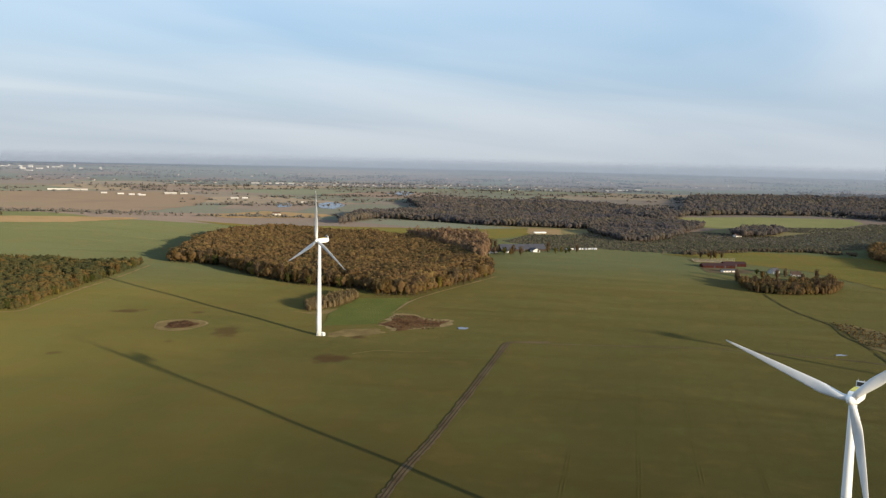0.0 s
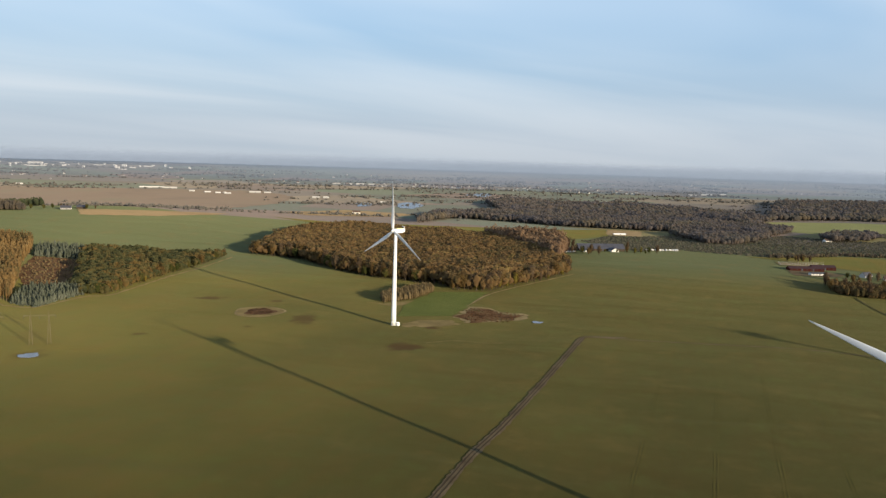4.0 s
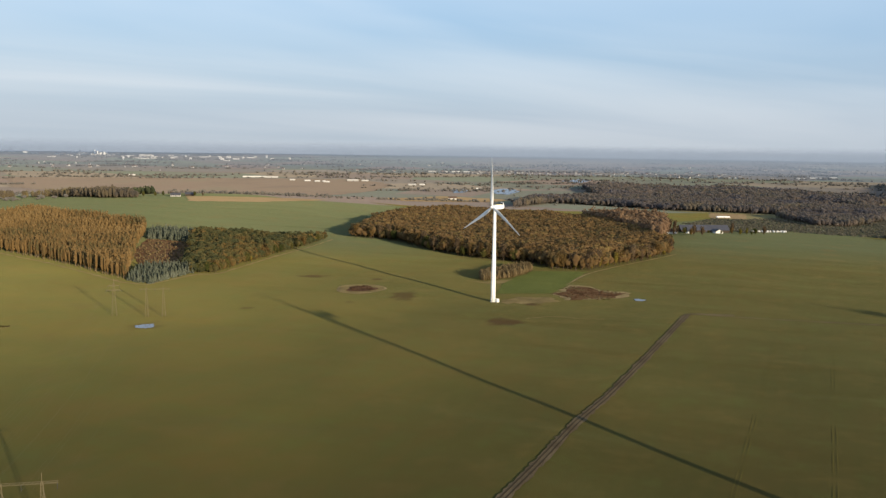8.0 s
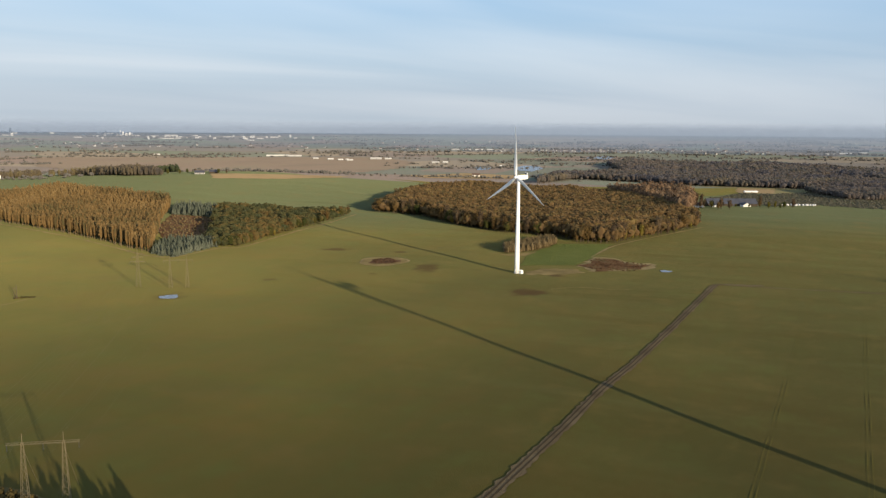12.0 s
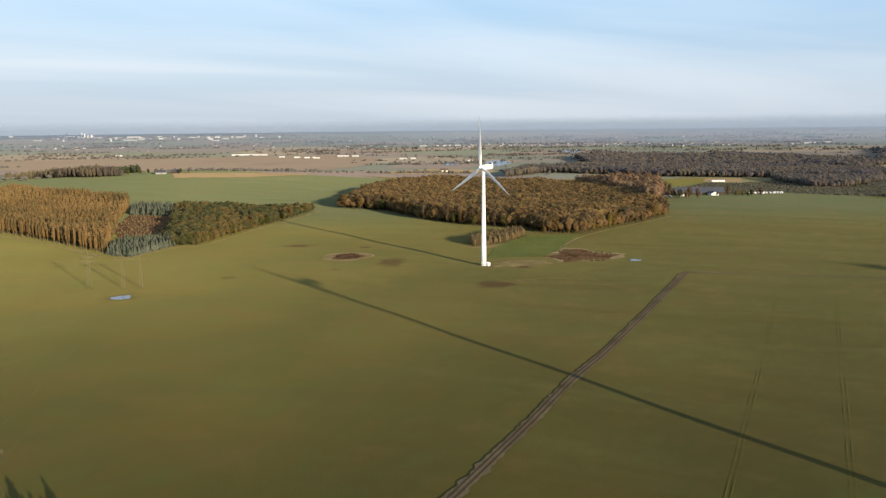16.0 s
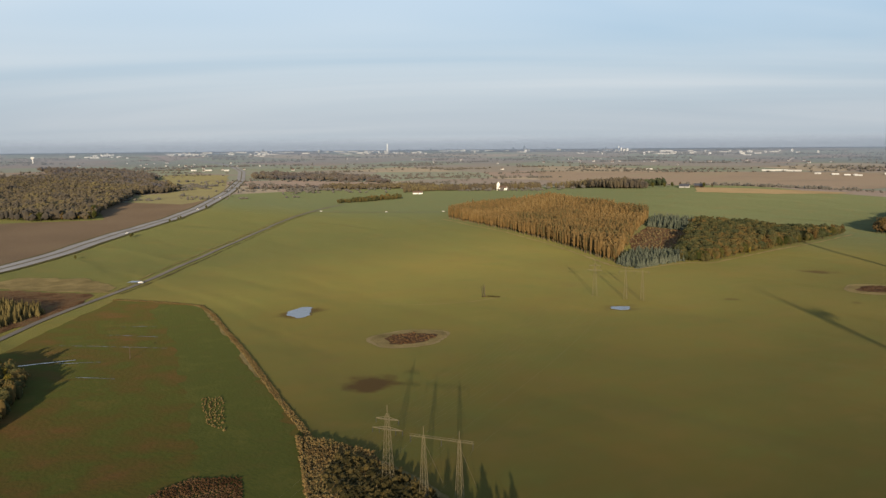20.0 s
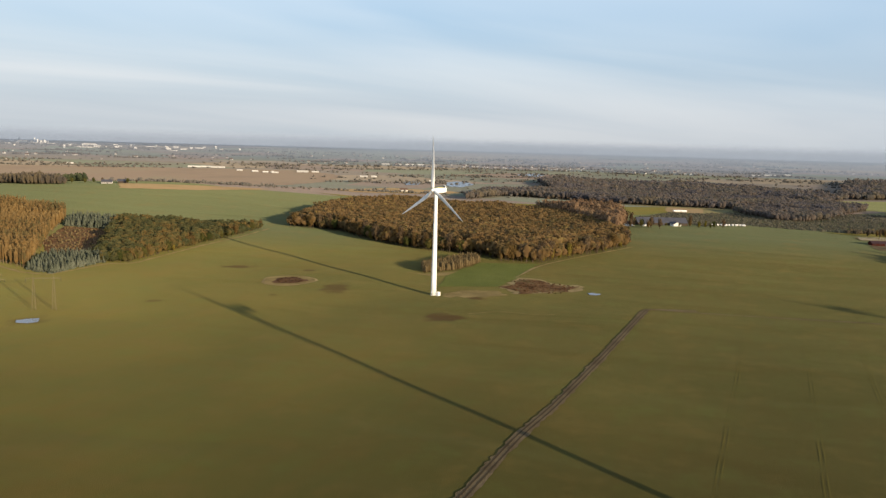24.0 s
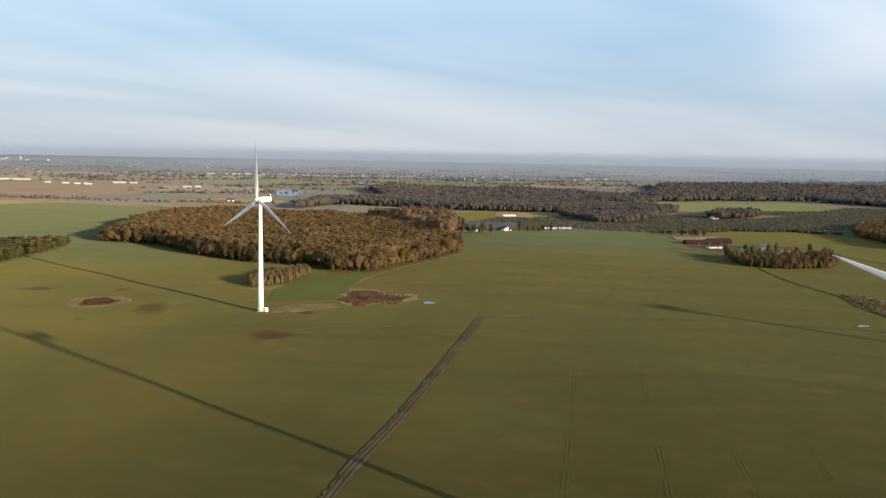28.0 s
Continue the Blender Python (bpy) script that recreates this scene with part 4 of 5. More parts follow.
field("puddled_lane", [(-644, -280), (-637, -275), (-632, -282), (-639, -287)], M_WATER, "wet pale lane mouth at the road", 0.6, 1.5, 5)
ribbon("lane", [(-1107, 345), (-1000, 372), (-880, 425), (-825, 470)], 5, M_ASPHALT, "narrow lane along the field's far edge", 0.4)
ribbon("median", [(-640, -520), (-786, -354), (-861, -253), (-1012, -94), (-1191, 114), (-1368, 293), (-1808, 690), (-2186, 1017), (-2557, 1307), (-2891, 1513), (-3400, 1700)], 2.6, M_VERGE, "narrow grass strip between the carriageways", 1.0, category="verge")
for side in (-1, 1):
    off = Vector((0.80, 0.60)) * 15 * side
    ribbon("motorway_verge", [tuple(Vector(p) + off) for p in [(-640, -520), (-786, -354), (-861, -253), (-1012, -94), (-1191, 114), (-1368, 293), (-1808, 690), (-2186, 1017)]], 5, M_VERGE, "dry grass verge along the motorway", 0.7, 0.5, category="verge")
field("ditch_bank", [(497, 50), (510, 36), (530, -14), (500, -70), (466, -98), (470, -40)], M_DRYGRASS, "brown scrubby bank along the ditch", 0.3, 5, 6)
ribbon("ditch", [(513, 215), (494, 135), (490, 106), (490, 34), (474, -6), (470, -47), (452, -100), (430, -170)], 2.2, M_VERGE, "dark overgrown ditch between fields", 0.32, 0.4, 6, category="ditch")
ribbon("field_edge", [(158, -33), (240, -42), (330, -60), (420, -100), (470, -140)], 2.5, M_TRACK, "faint brown wheel track across the crop", 0.1, 0.5, 8, category="track")
for k, off in enumerate((62, 98, 128, 158, 200)):
    for w in (-0.9, 0.9):
        ribbon("wheel_mark", [(158 + off * 0.93 + w, -60 - off * 0.35), (100 + off * 0.93 + w, -225 - off * 0.35), (28 + off * 0.93 + w, -430 - off * 0.35), (-30 + off * 0.93 + w, -600 - off * 0.35)], 0.17, M_TRAM, "thin wheel mark of a tractor in the crop", 0.12, 0.12, 14, category="track")
# land beyond the crest
field("ploughed_field", [(-1646, 1936), (-1209, 2126), (-547, 2326), (-400, 2080), (-400, 1776), (-500, 1399), (-640, 1280), (-1000, 1350), (-1403, 1557)], M_FARSOIL, "wide reddish-brown ploughed field", 0.6, 14)
field("stubble_field", [(-640, 930), (-560, 955), (-464, 1013), (-384, 1080), (-400, 1000), (-470, 880), (-540, 845), (-600, 830)], M_STUBBLE, "pale tan stubble strip on the crest", 0.4, 4)
field("stubble_field", [(-330, 1400), (-187, 1600), (10, 1510), (-45, 1400), (-248, 1285)], M_STUBBLE, "pale tan stubble field", 0.5, 4)
field("green_field", [(-300, 1100), (-160, 1080), (0, 1130), (330, 1130), (437, 1167), (403, 990), (287, 830), (200, 900), (0, 960), (-150, 980)], M_FIELD, "green crop field behind the wood", 0.4, 3)
field("stubble_field", [(437, 1167), (510, 1140), (472, 999), (405, 1010)], M_STUBBLE, "pale tan field beside the far wood", 0.5, 3)
field("green_field", [(780, 1490), (987, 1560), (1200, 1580), (1440, 1510), (1400, 1380), (1254, 1262), (1094, 1272), (925, 1216), (850, 1330)], M_LIGHTGRASS, "light green pasture among far woods", 0.5, 3)
field("green_field", [(540, 600), (743, 690), (903, 610), (1000, 400), (900, 150), (700, 250), (690, 430)], M_FIELD, "green crop field beyond the red farm", 0.35, 3)
for poly, label in (([(-182, 1867), (-165, 1935), (-140, 1920), (-129, 1791), (-164, 1745)], "pale lake among fields"), ([(-57, 1915), (-28, 1990), (8, 1975), (26, 1845), (-7, 1715), (-46, 1750)], "pale lake with wooded shore"), ([(172, 2426), (255, 2555), (292, 2479), (249, 2335)], "pale lake in front of the village")):
    field("lake", poly, M_WATER, label, 0.6, 6, 12, category="lake")

# ---- shrubs and more woods ----
wood("low_hedge", [(-569, -339), (-531, -325), (-491, -315.5), (-457, -329.5), (-356, -381), (-270, -428.5), (-219, -455), (-220, -458), (-271, -431.5), (-357, -384), (-458, -332.5), (-492, -318.5), (-531, -328), (-569, -342)], 0.85, 0.8, 0.5, M_HEDGE, "low tan hedge of dry weeds along the meadow", 31, 20, base=0.0, stems=False, size=0.36, vary=0.3, far=True)
wood("bramble_thicket", [(-222, -461), (-205, -456), (-185, -456), (-175, -462), (-158, -478), (-168, -503)], 0.95, 1.7, 0.7, M_HEDGE, "tan and brown bramble thicket at the field corner", 32, 30, base=0.0, stems=False, size=0.34, vary=0.3, far=True)
wood("dark_thicket", [(-192, -466), (-170, -464), (-150, -468), (-126, -478), (-118, -500), (-150, -496), (-178, -488)], 1.9, 2.8, 1.25, M_THICKET, "green and yellow thicket round the pylons, darkened for shade", 33, 44, base=0.0, size=0.30, vary=0.4, far=True)
wood("conifer_stand", [(-108, -517), (-98, -509), (-88, -507), (-76, -513), (-64, -525), (-44, -552), (-58, -590), (-78, -562)], 4.4, 15, 5.4, M_CONIFER, "dark spruce stand beside the field", 34, 120, "cone", 0.30, 0.03, vary=0.16)
wood("weed_patch", [(-299, -451), (-291, -445), (-250, -474), (-266, -473)], 1.9, 0.9, 0.42, M_HEDGE, "tall dry weeds in the meadow", 35, 14, base=0.0, stems=False, size=0.4, far=True)
wood("weed_patch", [(-216, -532), (-188, -513), (-205, -500), (-219, -512)], 1.0, 0.7, 0.6, M_MARSH, "brown weeds on a rubble heap", 36, 18, size=0.3, far=True, base=0.0, stems=False)
wood("young_birches", [(-520, -462), (-500, -478), (-530, -495), (-640, -470), (-630, -410), (-575, -395), (-556, -400)], 3.2, 7, 1.5, M_BIRCH, "yellowing young birch scrub by the road", 37, 30, "cone", 0.42, 0.02)
wood("ditch_bushes", [(497, 50), (508, 38), (520, -14), (478, -75), (470, -40)], 5.0, 1.3, 1.3, M_HEDGE, "low tan bushes along the ditch", 38, 22, base=0.0, stems=False)
wood("reeds", [(58, 44), (69, 90), (90, 86), (118, 62), (100, 24), (68, 20)], 4.2, 0.6, 1.0, M_MARSH, "brown reeds and rushes in the bog", 39, 10, base=0.0, stems=False)
wood("reeds", oval(-303, -301, 13, 17), 3.4, 0.8, 1.0, M_MARSH, "brown reeds in the pond hollow", 40, 14, base=0.0, stems=False)
wood("reeds", oval(-124, 50, 12, 16), 4.5, 0.7, 1.0, M_BED, "brown reeds in the pond hollow", 41, 14, base=0.0, stems=False)
wood("crest_trees", [(-1215, 500), (-1190, 570), (-1196, 690), (-1225, 690), (-1230, 560)], 8, 9, 4.5, M_MIXED, "autumn tree belt on the field crest", 42, 44, size=0.24, base=0.05)
wood("crest_trees", [(-1365, 870), (-1352, 980), (-1215, 1040), (-1135, 1120), (-1150, 1170), (-1280, 1090), (-1400, 1000)], 7, 15, 4.6, M_FARMIX, "bare brown tree belt on the crest", 43, 44, size=0.24, base=0.05)
wood("crest_trees", [(-1130, 1130), (-1059, 1165), (-960, 1060), (-800, 890), (-720, 885), (-760, 940), (-950, 1120), (-1060, 1210)], 7, 16, 4.6, M_FARMIX, "brown tree belt on the crest", 44, 44, size=0.24, base=0.05)
wood("conifer_block", [(-900, 1180), (-830, 1190), (-790, 1120), (-850, 1090)], 9, 15, 6, M_CONIFER, "dark evergreen block behind the crest", 45, 44, size=0.26, base=0.05)
wood("plantation", [(313, 808), (403, 985), (470, 985), (554, 1060), (760, 1060), (811, 1122), (957, 1010), (1189, 1191), (1380, 1096), (1137, 782), (1013, 767), (856, 702), (743, 705), (578, 615), (430, 660), (362, 585)], 8.5, 1.5, 4.0, M_PLANT, "dull green young conifer plantation", 46, 6, "cone", 0.6, 0.02, stems=False, far=True)
wood("hill_wood", [(560, 860), (610, 850), (680, 930), (760, 1060), (830, 1200), (780, 1290), (640, 1120), (554, 1080)], 6, 13, 4.6, M_FARWOOD_HAZED, "bare brown wood on the slope", 47, 14, size=0.34, base=0.12, vary=0.14, far=True)
wood("far_grove", [(861, 976), (960, 1026), (1060, 1160), (1000, 1190), (880, 1080)], 9, 14, 7, M_FARWOOD_HAZED, "brown grove beside a far farmhouse", 48, 36, size=0.26)
wood("right_wood", [(917, 640), (840, 400), (900, 330), (1100, 600), (1120, 820), (1030, 790)], 11, 13, 6.5, M_BEECH, "rusty autumn wood along the field", 49, 50, size=0.22, base=0.1)
wood("conifer_belt", [(578, 600), (743, 690), (850, 690), (903, 640), (915, 665), (858, 715), (743, 720), (578, 628)], 8, 6, 3.4, M_FARMIX, "low olive tree belt behind the field", 50, 40, size=0.26, base=0.05)
wood("far_wood", [(979, 1600), (1210, 1630), (1456, 1610), (1560, 1330), (1700, 1250), (2344, 2000), (2300, 2338), (1866, 2347), (1309, 2322)], 12.5, 16, 8.5, M_FARWOOD_HAZED, "wide brown woodland in the distance", 51, 6, size=0.42, base=0.2, vary=0.16, far=True)
wood("far_wood", [(250, 1650), (500, 1620), (800, 1560), (850, 1400), (1000, 1600), (829, 1960), (674, 2070), (458, 2050), (321, 2150), (230, 2050)], 9.5, 16, 7.2, M_FARWOOD_HAZED, "brown leafless woodland in the distance", 52, 8, size=0.40, base=0.2, vary=0.16, far=True)
wood("far_wood", [(-2811, 500), (-2760, 660), (-2434, 706), (-2084, 690), (-1900, 560), (-2300, 560)], 22, 16, 11, M_FARWOOD_HAZED, "brown wood beyond the motorway", 53, 26, size=0.28)
wood("far_wood", [(-2169, 1050), (-1768, 1180), (-1700, 1131), (-1680, 1180), (-1963, 1351), (-2409, 1250)], 22, 13, 10, M_FARWOOD_HAZED, "brown belt of far woodland", 54, 26, size=0.28)
wood("far_wood", [(-1819, 765), (-1668, 890), (-1690, 930), (-1860, 800)], 14, 9, 6, M_FARWOOD_HAZED, "low shrub belt along the motorway field", 55, 26, size=0.28)


def far_hedges():
    """Scattered lines of trees and small copses over the far country."""
    rng = np.random.default_rng(60)
    xs, ys = [], []
    for _ in range(420):
        a = rng.uniform(-1.15, 0.95)
        r = rng.uniform(2450 if a > 0.3 else 1950, 4750)
        x0, y0 = 20 + r * math.sin(a), -690 + r * math.cos(a)
        if inside([(-1646, 1936), (-547, 2326), (-400, 1776), (-500, 1399), (-1403, 1557)], np.array([x0]), np.array([y0]))[0]:
            continue
        n = int(rng.integers(10, 46))
        d = a + math.pi / 2 + rng.normal(0, 0.35)
        wide = rng.choice((3, 5, 22))
        s = np.sort(rng.normal(0, 0.5, n)) * rng.uniform(60, 330)
        xs.append(x0 + s * math.sin(d) + rng.normal(0, wide, n))
        ys.append(y0 + s * math.cos(d) + rng.normal(0, wide, n))
    x, y = np.concatenate(xs), np.concatenate(ys)
    h, r = rng.uniform(2.5, 9, len(x)), rng.uniform(3, 8, len(x))
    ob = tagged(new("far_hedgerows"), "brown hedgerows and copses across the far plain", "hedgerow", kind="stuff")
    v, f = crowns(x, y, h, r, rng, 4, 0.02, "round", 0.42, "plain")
    crown = new("crown", stuff_mesh("crown", v, f, M_FARHEDGE_HAZED))
    crown.parent = ob


far_hedges()


# ---- single trees ----
def limb(bm, a, b, r0, r1, sides=5):
    a, b = Vector(a), Vector(b)
    d = (b - a).normalized()
    u = d.orthogonal().normalized()
    w = d.cross(u)
    ring = lambda p, r: [bm.verts.new(p + (u * math.cos(t) + w * math.sin(t)) * r) for t in np.linspace(0, 2 * math.pi, sides, endpoint=False)]
    lo, hi = ring(a, r0), ring(b, r1)
    for i in range(sides):
        bm.faces.new((lo[i], lo[(i + 1) % sides], hi[(i + 1) % sides], hi[i]))


def make_tree(seed, height, radius, mat, label, cards=160, base=0.12, size=0.17):
    """A tapered trunk with limbs and a crown of leaf clumps with gaps."""
    rng = np.random.default_rng(seed)
    ob = new("tree")
    tagged(ob, label, "tree", "trees at the wood's edge")
    bm = bmesh.new()
    limb(bm, (0, 0, -0.3), (0.1, 0, height * 0.45), 0.32, 0.2, 7)
    limb(bm, (0.1, 0, height * 0.45), (0, 0.2, height * 0.85), 0.2, 0.07, 6)
    for k in range(7):
        a, z = rng.uniform(0, 6.28), height * rng.uniform(0.28, 0.65)
        limb(bm, (0, 0, z), (radius * 0.75 * math.cos(a), radius * 0.75 * math.sin(a), z + height * 0.18), 0.12, 0.04)
    part("trunk", bm, M_BARK, ob)
    one = np.zeros(1)
    v, f = crowns(one, one, np.array([float(height)]), np.array([float(radius)]), rng, cards, base, "round", size, "", 14)
    v2, f2 = crowns(one, one, np.array([height * 0.92]), np.array([radius * 0.86]), rng, cards // 4, base + 0.05, "round", size * 1.4, "full", 10)
    crown = new("crown", stuff_mesh("crown", np.vstack([v, v2]), np.vstack([f, f2 + len(v)]), mat))
    crown.parent = ob
    return ob


def tree_tint(name, colours):
    return material(name, colours, 0.4, 0.05, 0.85, island=0.22, per_object=0.5, second=0.2, leaf=0.45)


M_T1 = tree_tint("rust_leaves", [(0.088, 0.056, 0.024), (0.120, 0.076, 0.030), (0.145, 0.098, 0.036)])
M_T2 = tree_tint("bare_brown_crown", [(0.085, 0.060, 0.038), (0.112, 0.078, 0.048), (0.13, 0.095, 0.056)])
M_T3 = tree_tint("yellow_green_leaves", [(0.11, 0.095, 0.022), (0.16, 0.125, 0.028), (0.20, 0.15, 0.034)])
M_T4 = tree_tint("olive_leaves", [(0.045, 0.052, 0.017), (0.065, 0.066, 0.02), (0.09, 0.08, 0.026)])
PROTO = [make_tree(70, 17, 5.0, M_T1, "rust-brown beech tree at the wood's edge"), make_tree(71, 18, 4.6, M_T2, "bare brown tree at the wood's edge"), make_tree(72, 12, 3.4, M_T3, "yellow-leaved small tree at the wood's edge"), make_tree(73, 15, 5.2, M_T4, "olive green broadleaf tree at the wood's edge"), make_tree(74, 16, 4.4, M_T1, "russet oak at the wood's edge")]
USED = set()


def plant(kind, x, y, scale=1.0, group="", label=""):
    """Sets a tree: the first of each kind is the built one, the rest are copies."""
    ob = PROTO[kind]
    m = Matrix.LocRotScale(on_ground(x, y), Euler((0, 0, random.uniform(0, 6.28))), (scale, scale, scale * random.uniform(0.9, 1.12)))
    if kind in USED:
        ob = copy_thing(ob, m)
        ob.matrix_basis = m
    else:
        USED.add(kind)
        ob.matrix_basis = m
    return tagged(ob, label, group=group)


def edge_trees(line, gap, kinds, scale, inward):
    """Trees along a line, set back a little."""
    pts = [Vector(p) for p in line]
    for a, b in zip(pts, pts[1:]):
        n = max(1, round((b - a).length / gap))
        side = Vector((-(b - a).y, (b - a).x)).normalized()
        for k in range(n):
            p = a.lerp(b, (k + random.uniform(0.2, 0.8)) / n) + side * random.uniform(*inward)
            plant(random.choice(kinds), p.x, p.y, scale * random.uniform(0.75, 1.2))


edge_trees([(-222, 473), (-192, 460), (-141, 429), (-90, 340), (-56, 302), (-15, 264), (38, 234), (61, 195)], 6.5, (0, 0, 1, 1, 3, 4, 4, 2), 1.0, (-1, 6))
edge_trees([(61, 195), (99, 188), (134, 229), (172, 273), (207, 323)], 6, (1, 0, 1, 2, 4, 1), 1.0, (-1, 6))
edge_trees([(-309, 115), (-288, 118), (-283, 180), (-275, 251), (-256, 343), (-243, 437)], 7, (3, 0, 4, 3, 2), 0.72, (0, 6))
for x, y, k, s in ((-360, -514, 3, 0.55), (-380, -502, 2, 0.66), (-346, -526, 3, 0.5), (-332, -538, 0, 0.45), (-398, -496, 2, 0.6), (-416, -492, 3, 0.5), (-372, -522, 3, 0.55), (-390, -512, 2, 0.6), (-356, -534, 3, 0.55)):
    plant(k, x, y, s, "trees by the meadow", "yellowing broadleaf tree at the meadow's edge")
for x, y, k, s in ((536, 334, 1, 0.7), (520, 300, 1, 0.8), (508, 262, 0, 0.75), (512, 228, 4, 0.85), (530, 214, 1, 0.9), (548, 210, 1, 0.85), (566, 214, 4, 0.9), (582, 218, 1, 0.95), (597, 222, 1, 0.9), (612, 236, 1, 0.85), (628, 262, 4, 0.9), (640, 290, 1, 0.9), (600, 285, 1, 0.8), (572, 262, 4, 0.85)):
    plant(k, x, y, s * 1.05, "trees round the red farm", "bare brown tree beside the red farm")
for x, y, k, s in ((548, 250, 1, 0.85), (556, 290, 4, 0.8), (585, 320, 1, 0.75), (610, 345, 1, 0.7), (585, 375, 3, 0.55), (570, 330, 0, 0.7), (646, 330, 1, 0.8), (525, 262, 1, 0.8), (585, 560, 1, 0.6), (600, 565, 4, 0.55), (612, 572, 1, 0.6), (595, 545, 1, 0.65), (606, 552, 4, 0.6), (620, 560, 1, 0.6)):
    plant(k, x, y, s * 1.05, "trees round the red farm", "bare brown tree beside the red farm")
for x, y, k, s in ((245, 520, 1, 0.7), (261, 522, 3, 0.75), (252, 530, 1, 0.7), (334, 552, 4, 0.7), (345, 545, 2, 0.8), (362, 548, 3, 0.45), (240, 540, 1, 0.8), (228, 520, 1, 0.75), (275, 540, 3, 0.5), (300, 548, 3, 0.35), (318, 546, 3, 0.35)):
    plant(k, x, y, s, "trees round the long barn", "autumn tree beside the long barn")
for x, y in ((-845, -225), (-1000, -70), (-1010, -62), (-1150, 85), (-1180, 120), (-1196, 135), (-1360, 300)):
    plant(3, x + 22, y - 14, random.uniform(0.3, 0.45), "bushes along the motorway", "dark bush on the motorway verge")
wood("farm_copse", [(522, 300), (508, 262), (506, 225), (540, 206), (600, 214), (640, 262), (642, 300), (600, 290), (570, 270)], 4.6, 9.5, 3.4, M_BEECH, "brown and golden autumn copse beside the red farm", 61, 70, base=0.05, vary=0.18, size=0.24)
wood("meadow_copse", [(-330, -528), (-352, -510), (-384, -492), (-418, -486), (-440, -500), (-390, -530), (-345, -556), (-318, -545)], 4.6, 7.5, 2.8, M_MIXED, "dense autumn copse at the meadow's edge", 62, 90, base=0.03, size=0.2)

# pale rims where the crop meets the woods
ribbon("field_margin", [(-799, 338), (-722, 294), (-616, 240), (-504, 170), (-396, 83), (-356, 50), (-325, 38), (-313, 80), (-303, 108)], 3.2, M_STRAW, "bleached grass margin below the larches", 0.25, 0.7, 6, category="verge")
ribbon("field_margin", [(-303, 108), (-284, 112), (-277, 180), (-268, 251), (-249, 343), (-236, 440)], 3.0, M_STRAW, "bleached grass margin below the mixed wood", 0.25, 0.7, 6, category="verge")
# flat dark strip paints the shadow in the roadside ditch
ribbon("road_ditch_shade", [(-590, -338 + 14), (-640, -252), (-803, -46), (-1012, 217), (-1100, 350)], 1.1, M_VERGE, "dark strip for the shaded ditch beside the country road", 0.45, 0.5, 10, category="ditch")
ribbon("road_verge", [(-470, -488), (-532, -417), (-588, -340), (-650, -268), (-812, -62), (-1020, 202), (-1112, 338)], 1.4, M_DRYGRASS, "dry grass verge along the country road", 0.42, 0.4, 10, category="verge")
edge_trees([(-1340, -55), (-1282, 33), (-1462, 146)], 16, (2, 3, 4, 2), 0.95, (0, 10))
for x, y, k, s in ((282, 505, 1, 0.85), (272, 512, 1, 0.9), (266, 503, 4, 0.8), (358, 560, 2, 0.75), (372, 566, 3, 0.7), (386, 570, 1, 0.75), (330, 606, 3, 0.6), (350, 612, 1, 0.7), (262, 606, 1, 0.9), (252, 590, 1, 0.95)):
    plant(k, x, y, s, "trees round the long barn", "autumn tree beside the long barn")

wood("far_wood", [(-2700, 720), (-2300, 780), (-2480, 900), (-2900, 1000), (-3150, 820)], 14, 15, 8, M_FARWOOD_HAZED, "hazy brown wood on the far plain", 56, 10, size=0.4, base=0.3, far=True)
wood("far_wood", [(-1640, 860), (-1420, 1080), (-1500, 1130), (-1720, 940)], 10, 11, 6, M_FARMIX, "hedge belt beyond the crest field", 57, 16, size=0.36, far=True)

field("pasture", [(405, 990), (520, 995), (600, 1085), (690, 1105), (461, 1195), (345, 1232), (437, 1160)], M_PASTURE, "dull green pasture below the far wood", 0.42, 3)
field("young_plantation_ground", [(925, 1206), (1094, 1262), (1254, 1252), (1405, 1372), (1560, 1335), (1700, 1245), (1380, 1092), (1189, 1186), (957, 1005), (811, 1118)], M_PASTURE, "dull grassy ground under the young conifers", 0.4, 3)
wood("plantation", [(930, 1200), (1094, 1258), (1254, 1248), (1405, 1366), (1560, 1330), (1690, 1245), (1380, 1100), (1189, 1191), (1080, 1110), (1000, 1195)], 9, 1.5, 4.2, M_PLANT, "dull green young conifer plantation", 58, 9, "cone", 0.6, 0.02, stems=False, far=True)

ribbon("dry_streak", [(28, -68), (44, -58), (58, -57), (75, -64), (88, -62)], 0.9, M_STRAW, "thin bleached streak in the crop", 0.12, 0.25, 3, category="verge")
ribbon("dry_streak", [(-395, -228), (-368, -214), (-345, -182), (-338, -150)], 1.0, M_STRAW, "thin bleached streak in the crop", 0.12, 0.3, 4, category="verge")


# ---- power line ----
def strut(bm, a, b, w):
    limb(bm, a, b, w, w, 4)


def lattice_leg(bm, x, y, half, top, height, z0=0.0, bays=10, w=0.065):
    """A square lattice mast that tapers from half to top."""
    def corner(s, i):
        r = half + (top - half) * s
        return Vector((x + r * (1, -1, -1, 1)[i], y + r * (1, 1, -1, -1)[i], z0 + height * s))
    for i in range(4):
        strut(bm, corner(0, i), corner(1, i), w)
        for k in range(bays):
            s0, s1 = k / bays, (k + 1) / bays
            strut(bm, corner(s0, i), corner(s1, (i + 1) % 4), w * 0.6)
            strut(bm, corner(s1, i), corner(s1, (i + 1) % 4), w * 0.5)


